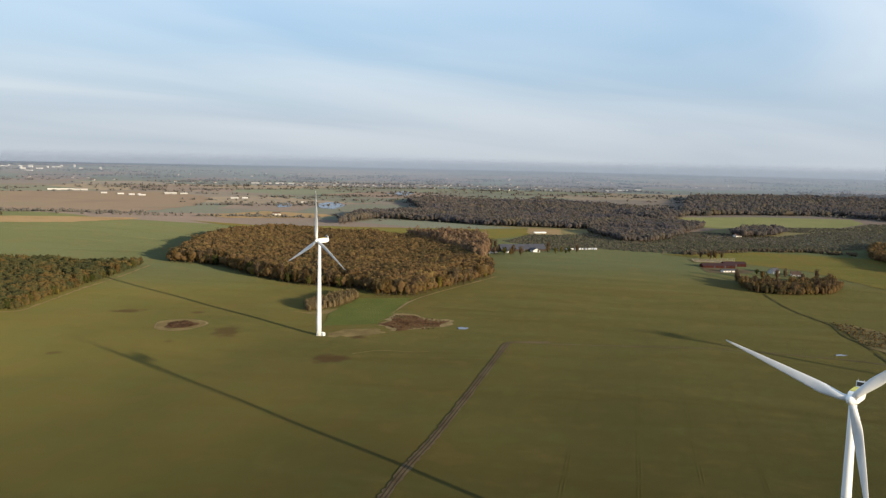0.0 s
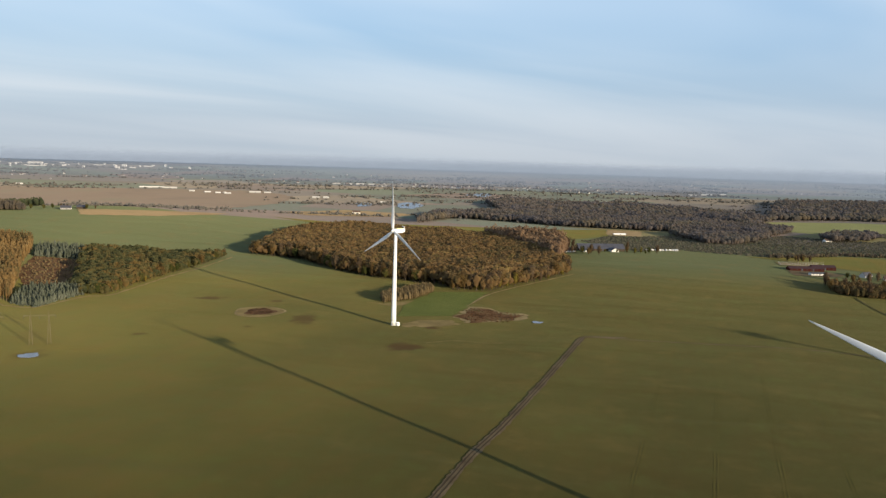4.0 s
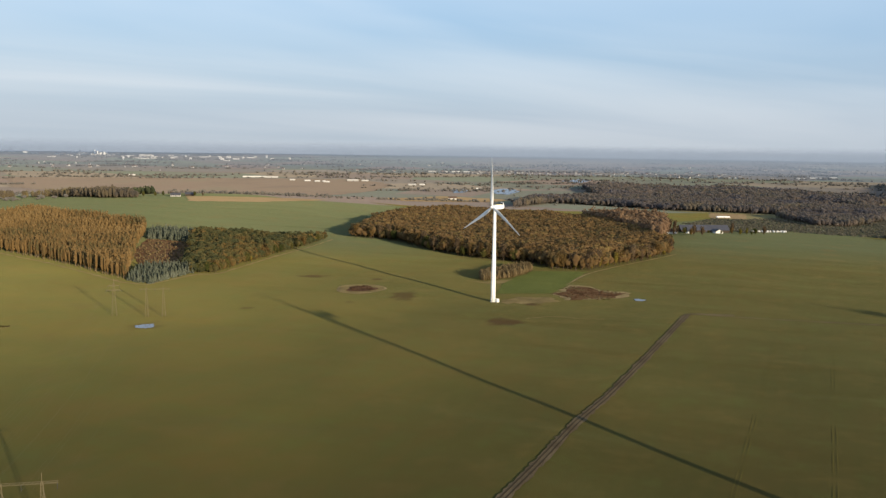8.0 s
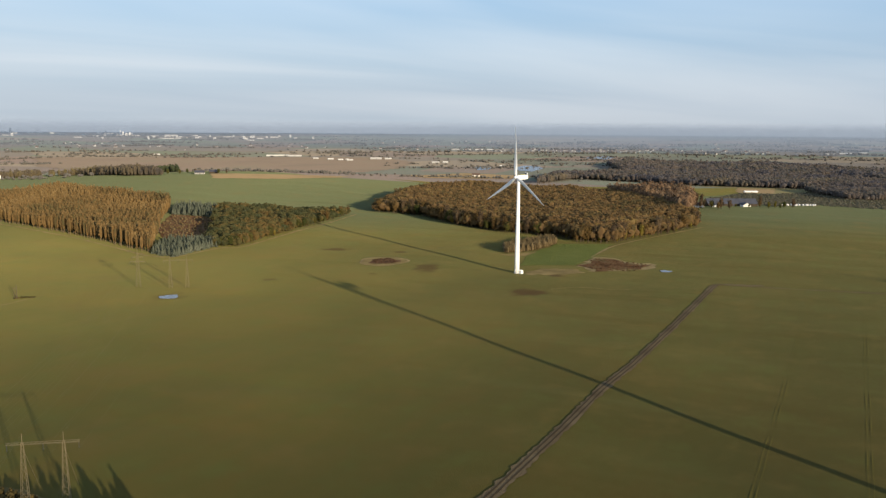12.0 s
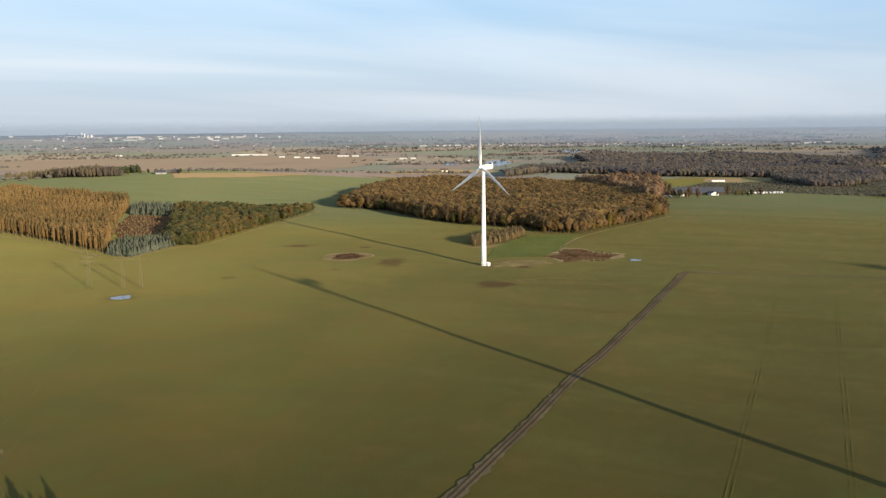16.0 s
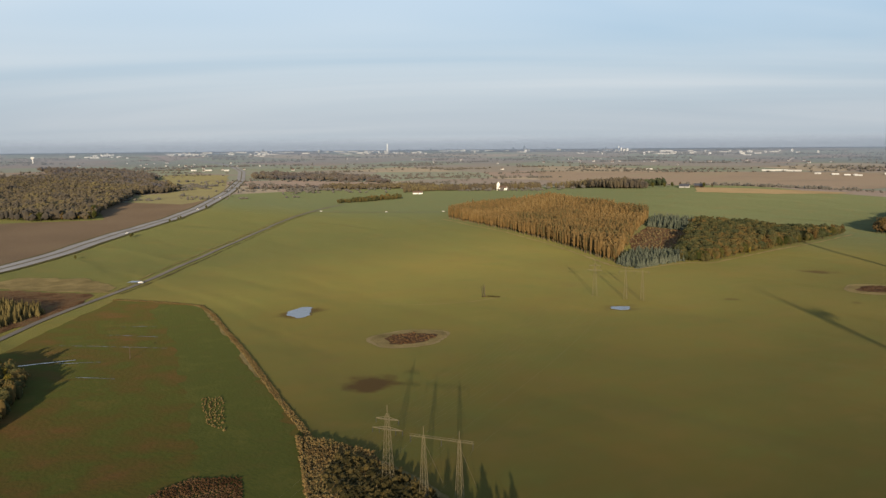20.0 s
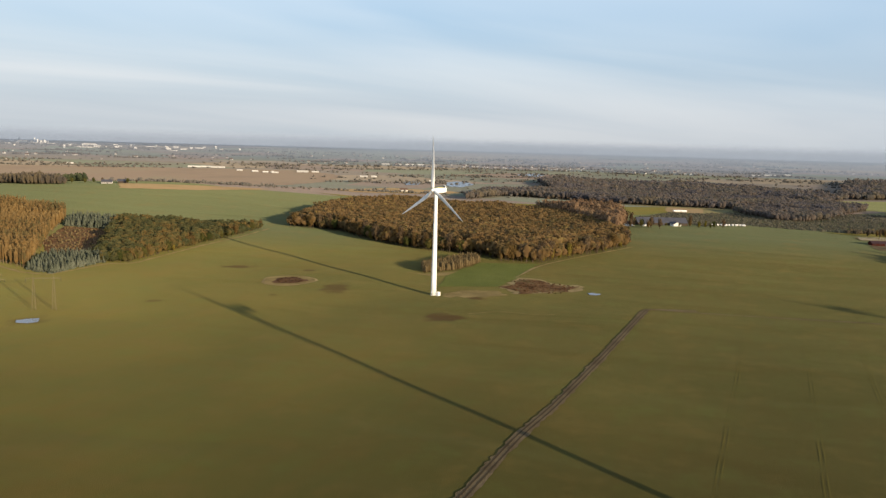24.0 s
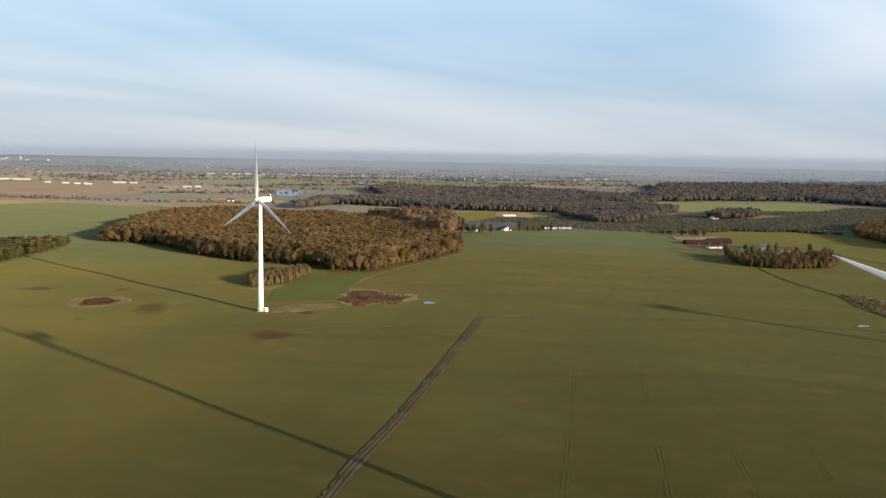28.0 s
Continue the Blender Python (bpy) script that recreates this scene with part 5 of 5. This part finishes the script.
def insulator(parent, x, y, z, length=1.6):
    bm = bmesh.new()
    tube(bm, [(x, y, z - length + length * k / 8, 0.05 if k % 2 else 0.13) for k in range(9)], 6)
    part("insulator", bm, M_DARK, parent, "dark hanging insulator string")


LINE_DIR = math.degrees(math.atan2(365, -110)) - 90


def tall_pylon(x, y):
    ob = thing("pylon", x, y, "tall galvanised lattice pylon with two crossarms", "pylon", "pylons of the power line", LINE_DIR)
    bm = bmesh.new()
    lattice_leg(bm, 0, 0, 1.7, 0.45, 25.0)
    part("mast", bm, M_STEEL, ob)
    bm = bmesh.new()
    strut(bm, (0, 0, 24.5), (0, 0, 28), 0.12)
    part("earth_peak", bm, M_STEEL, ob)
    for z, reach in ((19.5, 5.6), (23.0, 4.2)):
        bm = bmesh.new()
        for s in (-1, 1):
            strut(bm, (0, -0.4, z), (s * reach, 0, z + 0.2), 0.12)
            strut(bm, (0, 0.4, z), (s * reach, 0, z + 0.2), 0.12)
            strut(bm, (0, 0, z + 1.1), (s * reach, 0, z + 0.2), 0.09)
            for k in range(1, 4):
                strut(bm, (s * reach * k / 4, -0.3, z), (s * reach * k / 4, 0, z + 1.1 - 0.9 * k / 4), 0.06)
        arm = part("crossarm", bm, M_STEEL, ob)
        for s in (-1, 1):
            insulator(arm, s * reach, 0, z + 0.1)
            if reach > 5:
                insulator(arm, s * reach * 0.55, 0, z + 0.1)
    for i in range(4):
        bm = tube(bmesh.new(), [(1.7 * (1, -1, -1, 1)[i], 1.7 * (1, 1, -1, -1)[i], -0.3, 0.4), (1.7 * (1, -1, -1, 1)[i], 1.7 * (1, 1, -1, -1)[i], 0.25, 0.3)], 8)
        part("footing", bm, M_TRACK, ob)
    return ob


def portal_pylon(x, y):
    ob = thing("portal_pylon", x, y, "two-legged lattice portal pylon with long crossbeam", "pylon", "pylons of the power line", LINE_DIR)
    for s in (-1, 1):
        bm = bmesh.new()
        lattice_leg(bm, s * 6.2, 0, 1.25, 0.3, 22.0)
        part("leg", bm, M_STEEL, ob)
        bm = bmesh.new()
        strut(bm, (s * 6.2, 0, 22), (s * 6.2, 0, 25), 0.1)
        part("earth_peak", bm, M_STEEL, ob)
        bm = bmesh.new()
        strut(bm, (s * 6.2, 0.3, 20), (s * 6.2, 16, 0), 0.05)
        part("stay", bm, M_STEEL, ob, "thin steel stay wire")
    bm = bmesh.new()
    for yy, zz in ((-0.3, 21.4), (0.3, 21.4), (0, 22.1)):
        strut(bm, (-11.2, yy, zz), (11.2, yy, zz), 0.05)
    for k in range(16):
        xk = -11.2 + 22.4 * k / 16
        strut(bm, (xk, -0.3, 21.4), (xk + 22.4 / 16, 0, 22.1), 0.03)
        strut(bm, (xk, 0.3, 21.4), (xk + 22.4 / 16, 0, 22.1), 0.03)
    beam = part("crossbeam", bm, M_STEEL, ob)
    for xk in (-10.8, 0.0, 10.8):
        insulator(beam, xk, 0, 21.2, 1.9)
    return ob


tall_pylon(-161, -473), portal_pylon(-137.5, -473)
tall_pylon(-286, -107), portal_pylon(-255, -104)
tall_pylon(-36, -839), portal_pylon(-13, -842)


def field_pole(x, y):
    ob = thing("wooden_pole", x, y, "dark weathered wooden pole standing alone in the crop", "pole")
    part("shaft", tube(bmesh.new(), [(0, 0, -0.5, 0.30), (0, 0, 0.4, 0.28), (0.02, 0, 4.5, 0.25), (0.05, 0.02, 9.3, 0.20)], 12), M_BARK, ob)
    part("cap", tube(bmesh.new(), [(0.05, 0.02, 9.3, 0.24), (0.05, 0.02, 9.42, 0.22), (0.05, 0.02, 9.55, 0.05)], 12), M_DARK, ob, "dark metal cap")
    part("stake", tube(bmesh.new(), [(0.55, 0.1, -0.3, 0.12), (0.40, 0.07, 1.5, 0.11), (0.31, 0.05, 2.2, 0.10)], 8), M_BARK, ob, "short leaning wooden stake")


field_pole(-350, -162)
wood("weed_patch", [(-352, -165), (-341, -160), (-338, -155), (-344, -155), (-353, -160)], 1.5, 0.7, 0.6, M_THICKET, "dark weeds round the foot of the pole", 63, 14, base=0.0, stems=False, size=0.34, far=True)


def wires(name, a, b, offsets, label):
    """Sagging conductors between two pylons."""
    a, b = on_ground(*a), on_ground(*b)
    d = (b - a).normalized()
    n = Vector((-d.y, d.x, 0))
    ob = tagged(new(name), label, "power line", "wires of the power line")
    for across, up in offsets:
        bm, rows = bmesh.new(), []
        for k in range(25):
            s = k / 24
            p = a.lerp(b, s) + n * across + Vector((0, 0, up - 7.5 * 4 * s * (1 - s)))
            rows.append([bm.verts.new(p + n * 0.012 * math.cos(q) + Vector((0, 0, 0.012 * math.sin(q)))) for q in (0.5, 2.6, 4.7)])
        for lo, hi in zip(rows, rows[1:]):
            for i in range(3):
                bm.faces.new((lo[i], lo[(i + 1) % 3], hi[(i + 1) % 3], hi[i]))
        part("wire", bm, M_STEEL, ob)


TALL = [(-5.6, 18.0), (5.6, 18.0), (-3.1, 18.0), (3.1, 18.0), (-4.2, 21.5), (4.2, 21.5), (0, 28)]
PORTAL = [(-10.8, 19.3), (0, 19.3), (10.8, 19.3), (-6.2, 25), (6.2, 25)]
wires("power_line_span", (-161, -473), (-286, -107), TALL, "thin sagging wires between lattice pylons")
wires("power_line_span", (-137.5, -473), (-255, -104), PORTAL, "thin sagging wires between portal pylons")
wires("power_line_span", (-36, -839), (-161, -473), TALL, "thin sagging wires between lattice pylons")
wires("power_line_span", (-13, -842), (-137.5, -473), PORTAL, "thin sagging wires between portal pylons")
for x, y, h in ((-351, -163, 8), (-404, -289, 5), (-392, -432, 7)):
    ob = thing("utility_pole", x, y, "weathered wooden pole standing in the field", "pole", "poles in the fields")
    bm = tube(bmesh.new(), [(0, 0, -0.4, 0.22), (0, 0, h, 0.15)], 8)
    part("shaft", bm, M_BARK, ob)
    bm = box(bmesh.new(), -0.9, -0.1, h - 0.7, 0.9, 0.1, h - 0.5, 0.02)
    part("crosspiece", bm, M_BARK, ob)


# ---- buildings ----
def gable_house(name, x, y, rz, length, width, eaves, ridge, wall, roof, label, category="house", group="", windows=0, over=0.5, chimney=False, doors=1):
    """Walls with a gable roof, eaves, windows and a door; the long side lies along local x."""
    ob = thing(name, x, y, label, category, group, rz)
    a, b = length / 2, width / 2
    bm = bmesh.new()
    prof = [(-b, -1.5), (b, -1.5), (b, eaves), (0, ridge), (-b, eaves)]
    ends = [[bm.verts.new((s * a, py, pz)) for py, pz in prof] for s in (-1, 1)]
    bm.faces.new(ends[0][::-1]), bm.faces.new(ends[1])
    for i in range(5):
        bm.faces.new((ends[0][i], ends[0][(i + 1) % 5], ends[1][(i + 1) % 5], ends[1][i]))
    bmesh.ops.recalc_face_normals(bm, faces=bm.faces)
    walls = part("wall", bm, wall, ob)
    slope = (ridge - eaves) / b
    bm = bmesh.new()
    for s in (-1, 1):
        pts = [(0, ridge + 0.12), (s * (b + over), eaves - slope * over + 0.12), (s * (b + over), eaves - slope * over + 0.32), (0, ridge + 0.36)]
        e = [[bm.verts.new((q * (a + over), py, pz)) for py, pz in pts] for q in (-1, 1)]
        bm.faces.new(e[0]), bm.faces.new(e[1][::-1])
        for i in range(4):
            bm.faces.new((e[0][i], e[0][(i + 1) % 4], e[1][(i + 1) % 4], e[1][i]))
    bmesh.ops.recalc_face_normals(bm, faces=bm.faces)
    top = part("roof", bm, roof, ob)
    for s in (-1, 1):
        for k in range(windows):
            xk = -a + length * (k + 0.5) / windows
            bm = box(bmesh.new(), xk - 0.5, s * b - 0.06, eaves * 0.4, xk + 0.5, s * b + 0.06, eaves * 0.4 + 1.1)
            part("window", bm, M_DARK, walls, "dark glazed window")
    for k in range(doors):
        xk = -a + length * (k + 1) / (doors + 1) + 1.2
        bm = box(bmesh.new(), xk - 0.55 * (1 + (length > 30)), -b - 0.08, 0.0, xk + 0.55 * (1 + (length > 30)), -b + 0.05, 2.1 + (length > 30))
        part("door", bm, M_ROOF, walls, "dark plank door")
    if chimney:
        bm = box(bmesh.new(), a * 0.4 - 0.35, -0.35, ridge - 0.6, a * 0.4 + 0.35, 0.35, ridge + 1.2, 0.03)
        part("chimney", bm, M_REDWALL, top)
    return ob


# long barn with its white gables, seen beyond the wood
gable_house("barn", 300, 585, 8, 74, 22, 3.2, 10, M_BARK, M_ROOF, "long barn with dark grey roof and brown walls", "barn", windows=8, doors=3)
gable_house("barn", 318, 568, 98, 14, 11, 2.8, 5.6, M_WALL, M_ROOF, "white-gabled barn wing with grey roof", "barn", windows=2)
gable_house("farmhouse", 246, 548, 20, 17, 9, 3.2, 7, M_WALL, M_ROOFRED, "white farmhouse with red tiled roof", "house", windows=4, chimney=True)
gable_house("shed", 272, 552, 0, 12, 7, 2.8, 4.6, M_WALL, M_ROOF, "small pale shed beside the barn", "shed")
gable_house("greenhouse", 434, 1028, 8, 26, 7, 2.2, 3.2, M_CITY, M_CITY, "white polytunnel at the tan field", "greenhouse", doors=1)
# red farm
gable_house("red_barn", 560, 444, 3, 50, 11, 3.2, 5.8, M_REDWALL, M_ROOFDARK, "red-boarded barn with dark roof", "barn", "buildings of the red farm", windows=7, doors=2)
gable_house("white_shed", 556, 398, 8, 22, 7, 2.4, 3.8, M_WALL, M_ROOF, "low white shed in front of the red barn", "shed", "buildings of the red farm", windows=4)
gable_house("stable", 596, 468, 2, 34, 12, 3.6, 6.4, M_REDWALL, M_ROOFDARK, "red stable with dark roof", "stable", "buildings of the red farm", windows=5)
gable_house("farmhouse", 622, 398, 30, 16, 9, 3.0, 7.0, M_VILLAGE, M_ROOF, "white farmhouse among bare trees", "house", "buildings of the red farm", windows=4, chimney=True)
gable_house("farmhouse", 640, 372, -20, 13, 8, 2.8, 6.4, M_VILLAGE, M_ROOFRED, "white cottage among bare trees", "house", "buildings of the red farm", windows=3, chimney=True)


def fence(x0, y0, x1, y1):
    ob = thing("paddock_fence", x0, y0, "white paddock fence beside the red farm", "fence", "fences of the paddock")
    d = Vector((x1 - x0, y1 - y0, 0))
    n = max(2, int(d.length / 4))
    for k in range(n + 1):
        p = d * k / n
        bm = box(bmesh.new(), p.x - 0.06, p.y - 0.06, -0.8, p.x + 0.06, p.y + 0.06, 1.4)
        part("post", bm, M_VILLAGE, ob)
    for z in (0.6, 1.25):
        bm = bmesh.new()
        limb(bm, (0, 0, z), (d.x, d.y, z), 0.06, 0.06, 4)
        part("rail", bm, M_VILLAGE, ob)


fence(548, 496, 610, 498), fence(560, 534, 632, 540), fence(548, 496, 560, 534), fence(610, 498, 632, 540), fence(552, 508, 616, 512), fence(556, 520, 622, 526)
field("paddock", [(545, 492), (614, 494), (637, 544), (556, 538)], M_DRYGRASS, "pale sandy riding paddock", 0.3, 1, 8)
field("farmyard", [(520, 385), (575, 384), (600, 410), (590, 434), (530, 436)], M_TRACK, "grey-brown farmyard ground", 0.25, 2, 8)


# parked caravans in a row
def caravan():
    ob = tagged(new("caravan"), "white parked caravan in a long row", "caravan", "caravans in a row")
    bm = box(bmesh.new(), -2.6, -1.15, 0.5, 2.6, 1.15, 2.9, 0.35)
    part("body", bm, M_CITY, ob)
    for x0 in (-1.9, 0.5):
        bm = box(bmesh.new(), x0, -1.2, 1.5, x0 + 1.3, -1.12, 2.2)
        part("window", bm, M_DARK, ob)
    for s in (-1.05, 1.05):
        bm = bmesh.new()
        bmesh.ops.create_cone(bm, cap_ends=True, segments=12, radius1=0.35, radius2=0.35, depth=0.25, matrix=Matrix.Translation((0, s, 0.35)) @ Matrix.Rotation(math.pi / 2, 4, "X"))
        part("wheel", bm, M_DARK, ob)
    bm = bmesh.new()
    limb(bm, (2.6, 0, 0.55), (3.8, 0, 0.45), 0.06, 0.06, 5)
    part("drawbar", bm, M_STEEL, ob)
    return ob


van = caravan()
for k in range(12):
    s = (k + 0.3 * math.sin(5 * k)) / 11
    m = Matrix.LocRotScale(on_ground(383 + 58 * s, 619 + 26 * s + random.uniform(-1.5, 1.5)), Euler((0, 0, radians(random.choice((80, 100, 20, 95))))), None)
    if k == 0:
        van.matrix_basis = m
    else:
        copy_thing(van, m)


def car(label):
    ob = tagged(new("car"), label, "car", "cars on the roads")
    bm = box(bmesh.new(), -2.1, -0.88, 0.35, 2.1, 0.88, 0.95, 0.15)
    part("body", bm, M_WALL, ob)
    bm = box(bmesh.new(), -1.3, -0.78, 0.9, 0.9, 0.78, 1.5, 0.25)
    part("cabin", bm, M_DARK, ob)
    bm = box(bmesh.new(), -1.0, -0.7, 1.46, 0.6, 0.7, 1.56, 0.03)
    part("roof", bm, M_WALL, ob)
    for x0 in (-1.3, 1.3):
        for s in (-0.82, 0.82):
            bm = bmesh.new()
            bmesh.ops.create_cone(bm, cap_ends=True, segments=12, radius1=0.32, radius2=0.32, depth=0.2, matrix=Matrix.Translation((x0, s, 0.32)) @ Matrix.Rotation(math.pi / 2, 4, "X"))
            part("wheel", bm, M_DARK, ob)
    return ob


one_car = car("small white car on the country road")
spots = [(-1090, 352, 20, 0.42), (-963, 386, 22, 0.42), (-873, 429, 26, 0.42), (-627, -283, 52, 0.55), (-1025, -62, 48, 0.85), (-1330, 262, 45, 0.85), (-1600, 510, 42, 0.85)]
for k, (x, y, rz, up) in enumerate(spots):
    m = Matrix.LocRotScale(on_ground(x, y, up), Euler((0, 0, radians(rz))), None)
    if k == 0:
        one_car.matrix_basis = m
    else:
        copy_thing(one_car, m)

# church on the crest
church = gable_house("church", -1188, 1050, 20, 20, 9, 6, 11, M_WALL, M_ROOFRED, "white village church with stepped tower", "church", windows=4)
bm = box(bmesh.new(), -15, -3.6, -1.5, -9, 3.6, 15, 0.05)
tower = part("tower", bm, M_WALL, church)
bm = bmesh.new()
tip = bm.verts.new((-12, 0, 21))
ring = [bm.verts.new((-12 + sx * 3.3, sy * 3.8, 14.9)) for sx, sy in ((-1, -1), (1, -1), (1, 1), (-1, 1))]
for i in range(4):
    bm.faces.new((ring[i], ring[(i + 1) % 4], tip))
bm.faces.new(ring[::-1])
part("spire", bm, M_WALL, tower)
gable_house("farmhouse", -661, 922, 15, 19, 9, 3.2, 7, M_VILLAGE, M_ROOF, "white farmhouse on the crest of the field", windows=5, chimney=True)
gable_house("farmhouse", -1290, 845, 30, 22, 9, 3.5, 7, M_WALL, M_ROOFRED, "white farmhouse among crest trees", windows=4)
gable_house("barn", -640, 945, 10, 18, 9, 3.5, 7, M_BARK, M_ROOF, "pale barn beside the crest farmhouse", "barn", windows=2)
gable_house("farmhouse", 859, 1000, 20, 16, 9, 3.5, 7.5, M_WALL, M_ROOFRED, "white farmhouse by a far grove", windows=3)
gable_house("farmhouse", -147, 1467, 5, 20, 9, 4, 8, M_WALL, M_ROOFRED, "white farmhouse behind the wood", windows=4)

# farms and villages over the far plain: x, y, turn, length
FARMS = [(-552, 2205, 12, 56), (-512, 2222, 12, 34), (-326, 2068, 10, 36), (-294, 2076, 8, 26), (-948, 2280, 10, 60), (-870, 2298, 10, 70), (-660, 2130, 20, 26), (-625, 2118, 8, 30), (-642, 2150, 70, 18),
         (-339, 2850, 8, 46), (-290, 2855, 8, 46), (-240, 2858, 8, 50), (-193, 2862, 8, 40), (-101, 1931, 5, 20), (-911, 2300, 8, 60), (-700, 2150, 30, 30), (-760, 2180, 5, 26), (-1350, 2200, 10, 36),
         (1110, 2670, -20, 50), (1180, 2700, -22, 70), (1250, 2725, -22, 40), (-2734, 1220, 40, 30), (-2700, 1260, 40, 40), (-2640, 1300, 40, 26)]
shapes = [gable_house("farm_building", *FARMS[0][:3], 40, 11, 3.4, 6.5, M_VILLAGE, M_VILLAGE, "white farm building on the far plain", "farm building", "buildings of the far plain"), gable_house("village_house", -16, 2842, 20, 12, 8, 3.6, 7.0, M_VILLAGE, M_ROOFRED, "pale village house with red roof", "house", "buildings of the far plain", windows=3)]


def set_building(kind, x, y, rz, scale):
    m = Matrix.LocRotScale(on_ground(x, y), Euler((0, 0, radians(rz))), (scale, 0.8 if kind == 0 else scale, 0.75 if kind == 0 else scale))
    ob = copy_thing(shapes[kind], m)
    ob.matrix_basis = m


shapes[0].scale.x = FARMS[0][3] / 58
for x, y, rz, length in FARMS[1:]:
    set_building(0, x, y, rz, length / 58)
rng = np.random.default_rng(90)
VILLAGES = [(60, 2870, 150, 60, 34), (300, 2840, 200, 60, 30), (560, 2890, 160, 60, 22), (770, 2740, 120, 50, 14), (-3000, 1350, 240, 120, 24), (-800, 2900, 260, 90, 16), (-1500, 2700, 300, 120, 20), (1500, 3000, 350, 100, 14), (900, 3300, 500, 120, 20), (-200, 3500, 500, 120, 20), (-2300, 2300, 300, 150, 16)]
for x, y, a, b, n in VILLAGES:
    for _ in range(n):
        set_building(1, x + rng.normal(0, a), y + rng.normal(0, b), rng.uniform(0, 180), rng.uniform(0.6, 1.05))
# the city on the skyline: halls, blocks, a tower and stacks
CITY = [(-3900, 1500, 130, 40), (-3800, 1900, 150, 50), (-3620, 2250, 220, 90), (-3330, 2580, 200, 80), (-3150, 2740, 170, 60), (-2940, 3040, 220, 40), (-2620, 3290, 240, 40), (-2090, 3390, 240, 40), (-1760, 3390, 200, 40), (-1430, 3500, 200, 30)]


def city_block(kind):
    w, d, h = ((70, 18, 7), (13, 12, 17), (30, 16, 9))[kind]
    ob = tagged(new("city_building"), ("long white industrial hall on the skyline", "pale tower block on the skyline", "white city block on the skyline")[kind], "building", "buildings of the city")
    bm = box(bmesh.new(), -w / 2, -d / 2, -3, w / 2, d / 2, h, 0.2)
    body = part("body", bm, M_CITY, ob)
    bm = box(bmesh.new(), -w / 2 - 0.4, -d / 2 - 0.4, h, w / 2 + 0.4, d / 2 + 0.4, h + 0.8)
    part("roof", bm, M_CONCRETE, ob)
    for k in range(1, int(h // 6) + 1):
        bm = box(bmesh.new(), -w / 2 + 1, -d / 2 - 0.1, k * 5 - 2, w / 2 - 1, -d / 2 + 0.1, k * 5)
        part("window", bm, M_DARK, body, "dark band of windows")
    return ob


city = [city_block(k) for k in range(3)]
first = [True] * 3
for x, y, a, n in CITY:
    for _ in range(n // 2):
        k = int(rng.choice((0, 0, 1, 2, 2)))
        m = Matrix.LocRotScale(on_ground(x + rng.normal(0, a * 0.55), y + rng.normal(0, a * 0.45)), Euler((0, 0, math.atan2(-x, y + 690) + rng.normal(0, 0.2))), (rng.uniform(0.35, 0.8),) * 2 + (rng.uniform(0.35, 0.8),))
        if first[k]:
            first[k], city[k].matrix_basis = False, m
        else:
            copy_thing(city[k], m).matrix_basis = m


def stack(x, y, h, label, r=4.0, head=None):
    ob = thing("chimney_stack" if head is None else "water_tower", x, y, label, "tower")
    part("shaft", tube(bmesh.new(), [(0, 0, -3, r), (0, 0, h, r * 0.7)], 14), M_CITY, ob)
    if head:
        part("tank", tube(bmesh.new(), [(0, 0, h - 1, r * 0.8), (0, 0, h + head * 0.6, r * 2.6), (0, 0, h + head, r * 2.6), (0, 0, h + head * 1.15, r * 0.6)], 18), M_WALL, ob)
    return ob


stack(-3170, 2760, 44, "tall white power station stack on the skyline", 3.5)
stack(-2630, 3300, 24, "white silo tower on the skyline", 7)
stack(-2100, 3400, 26, "pale stack on the skyline", 4), stack(-2085, 3400, 20, "pale stack on the skyline", 4), stack(-2055, 3410, 16, "pale stack on the skyline", 6)
stack(-3640, 1040, 16, "white water tower above the far trees", 3, 10)
for x, y, k in ((-690, 930, 3), (-700, 915, 3), (-625, 930, 3), (-612, 940, 1), (-680, 945, 1), (-720, 905, 3)):
    plant(k, x, y, random.uniform(0.45, 0.7), "trees by the crest farmhouse", "autumn tree beside the crest farmhouse")
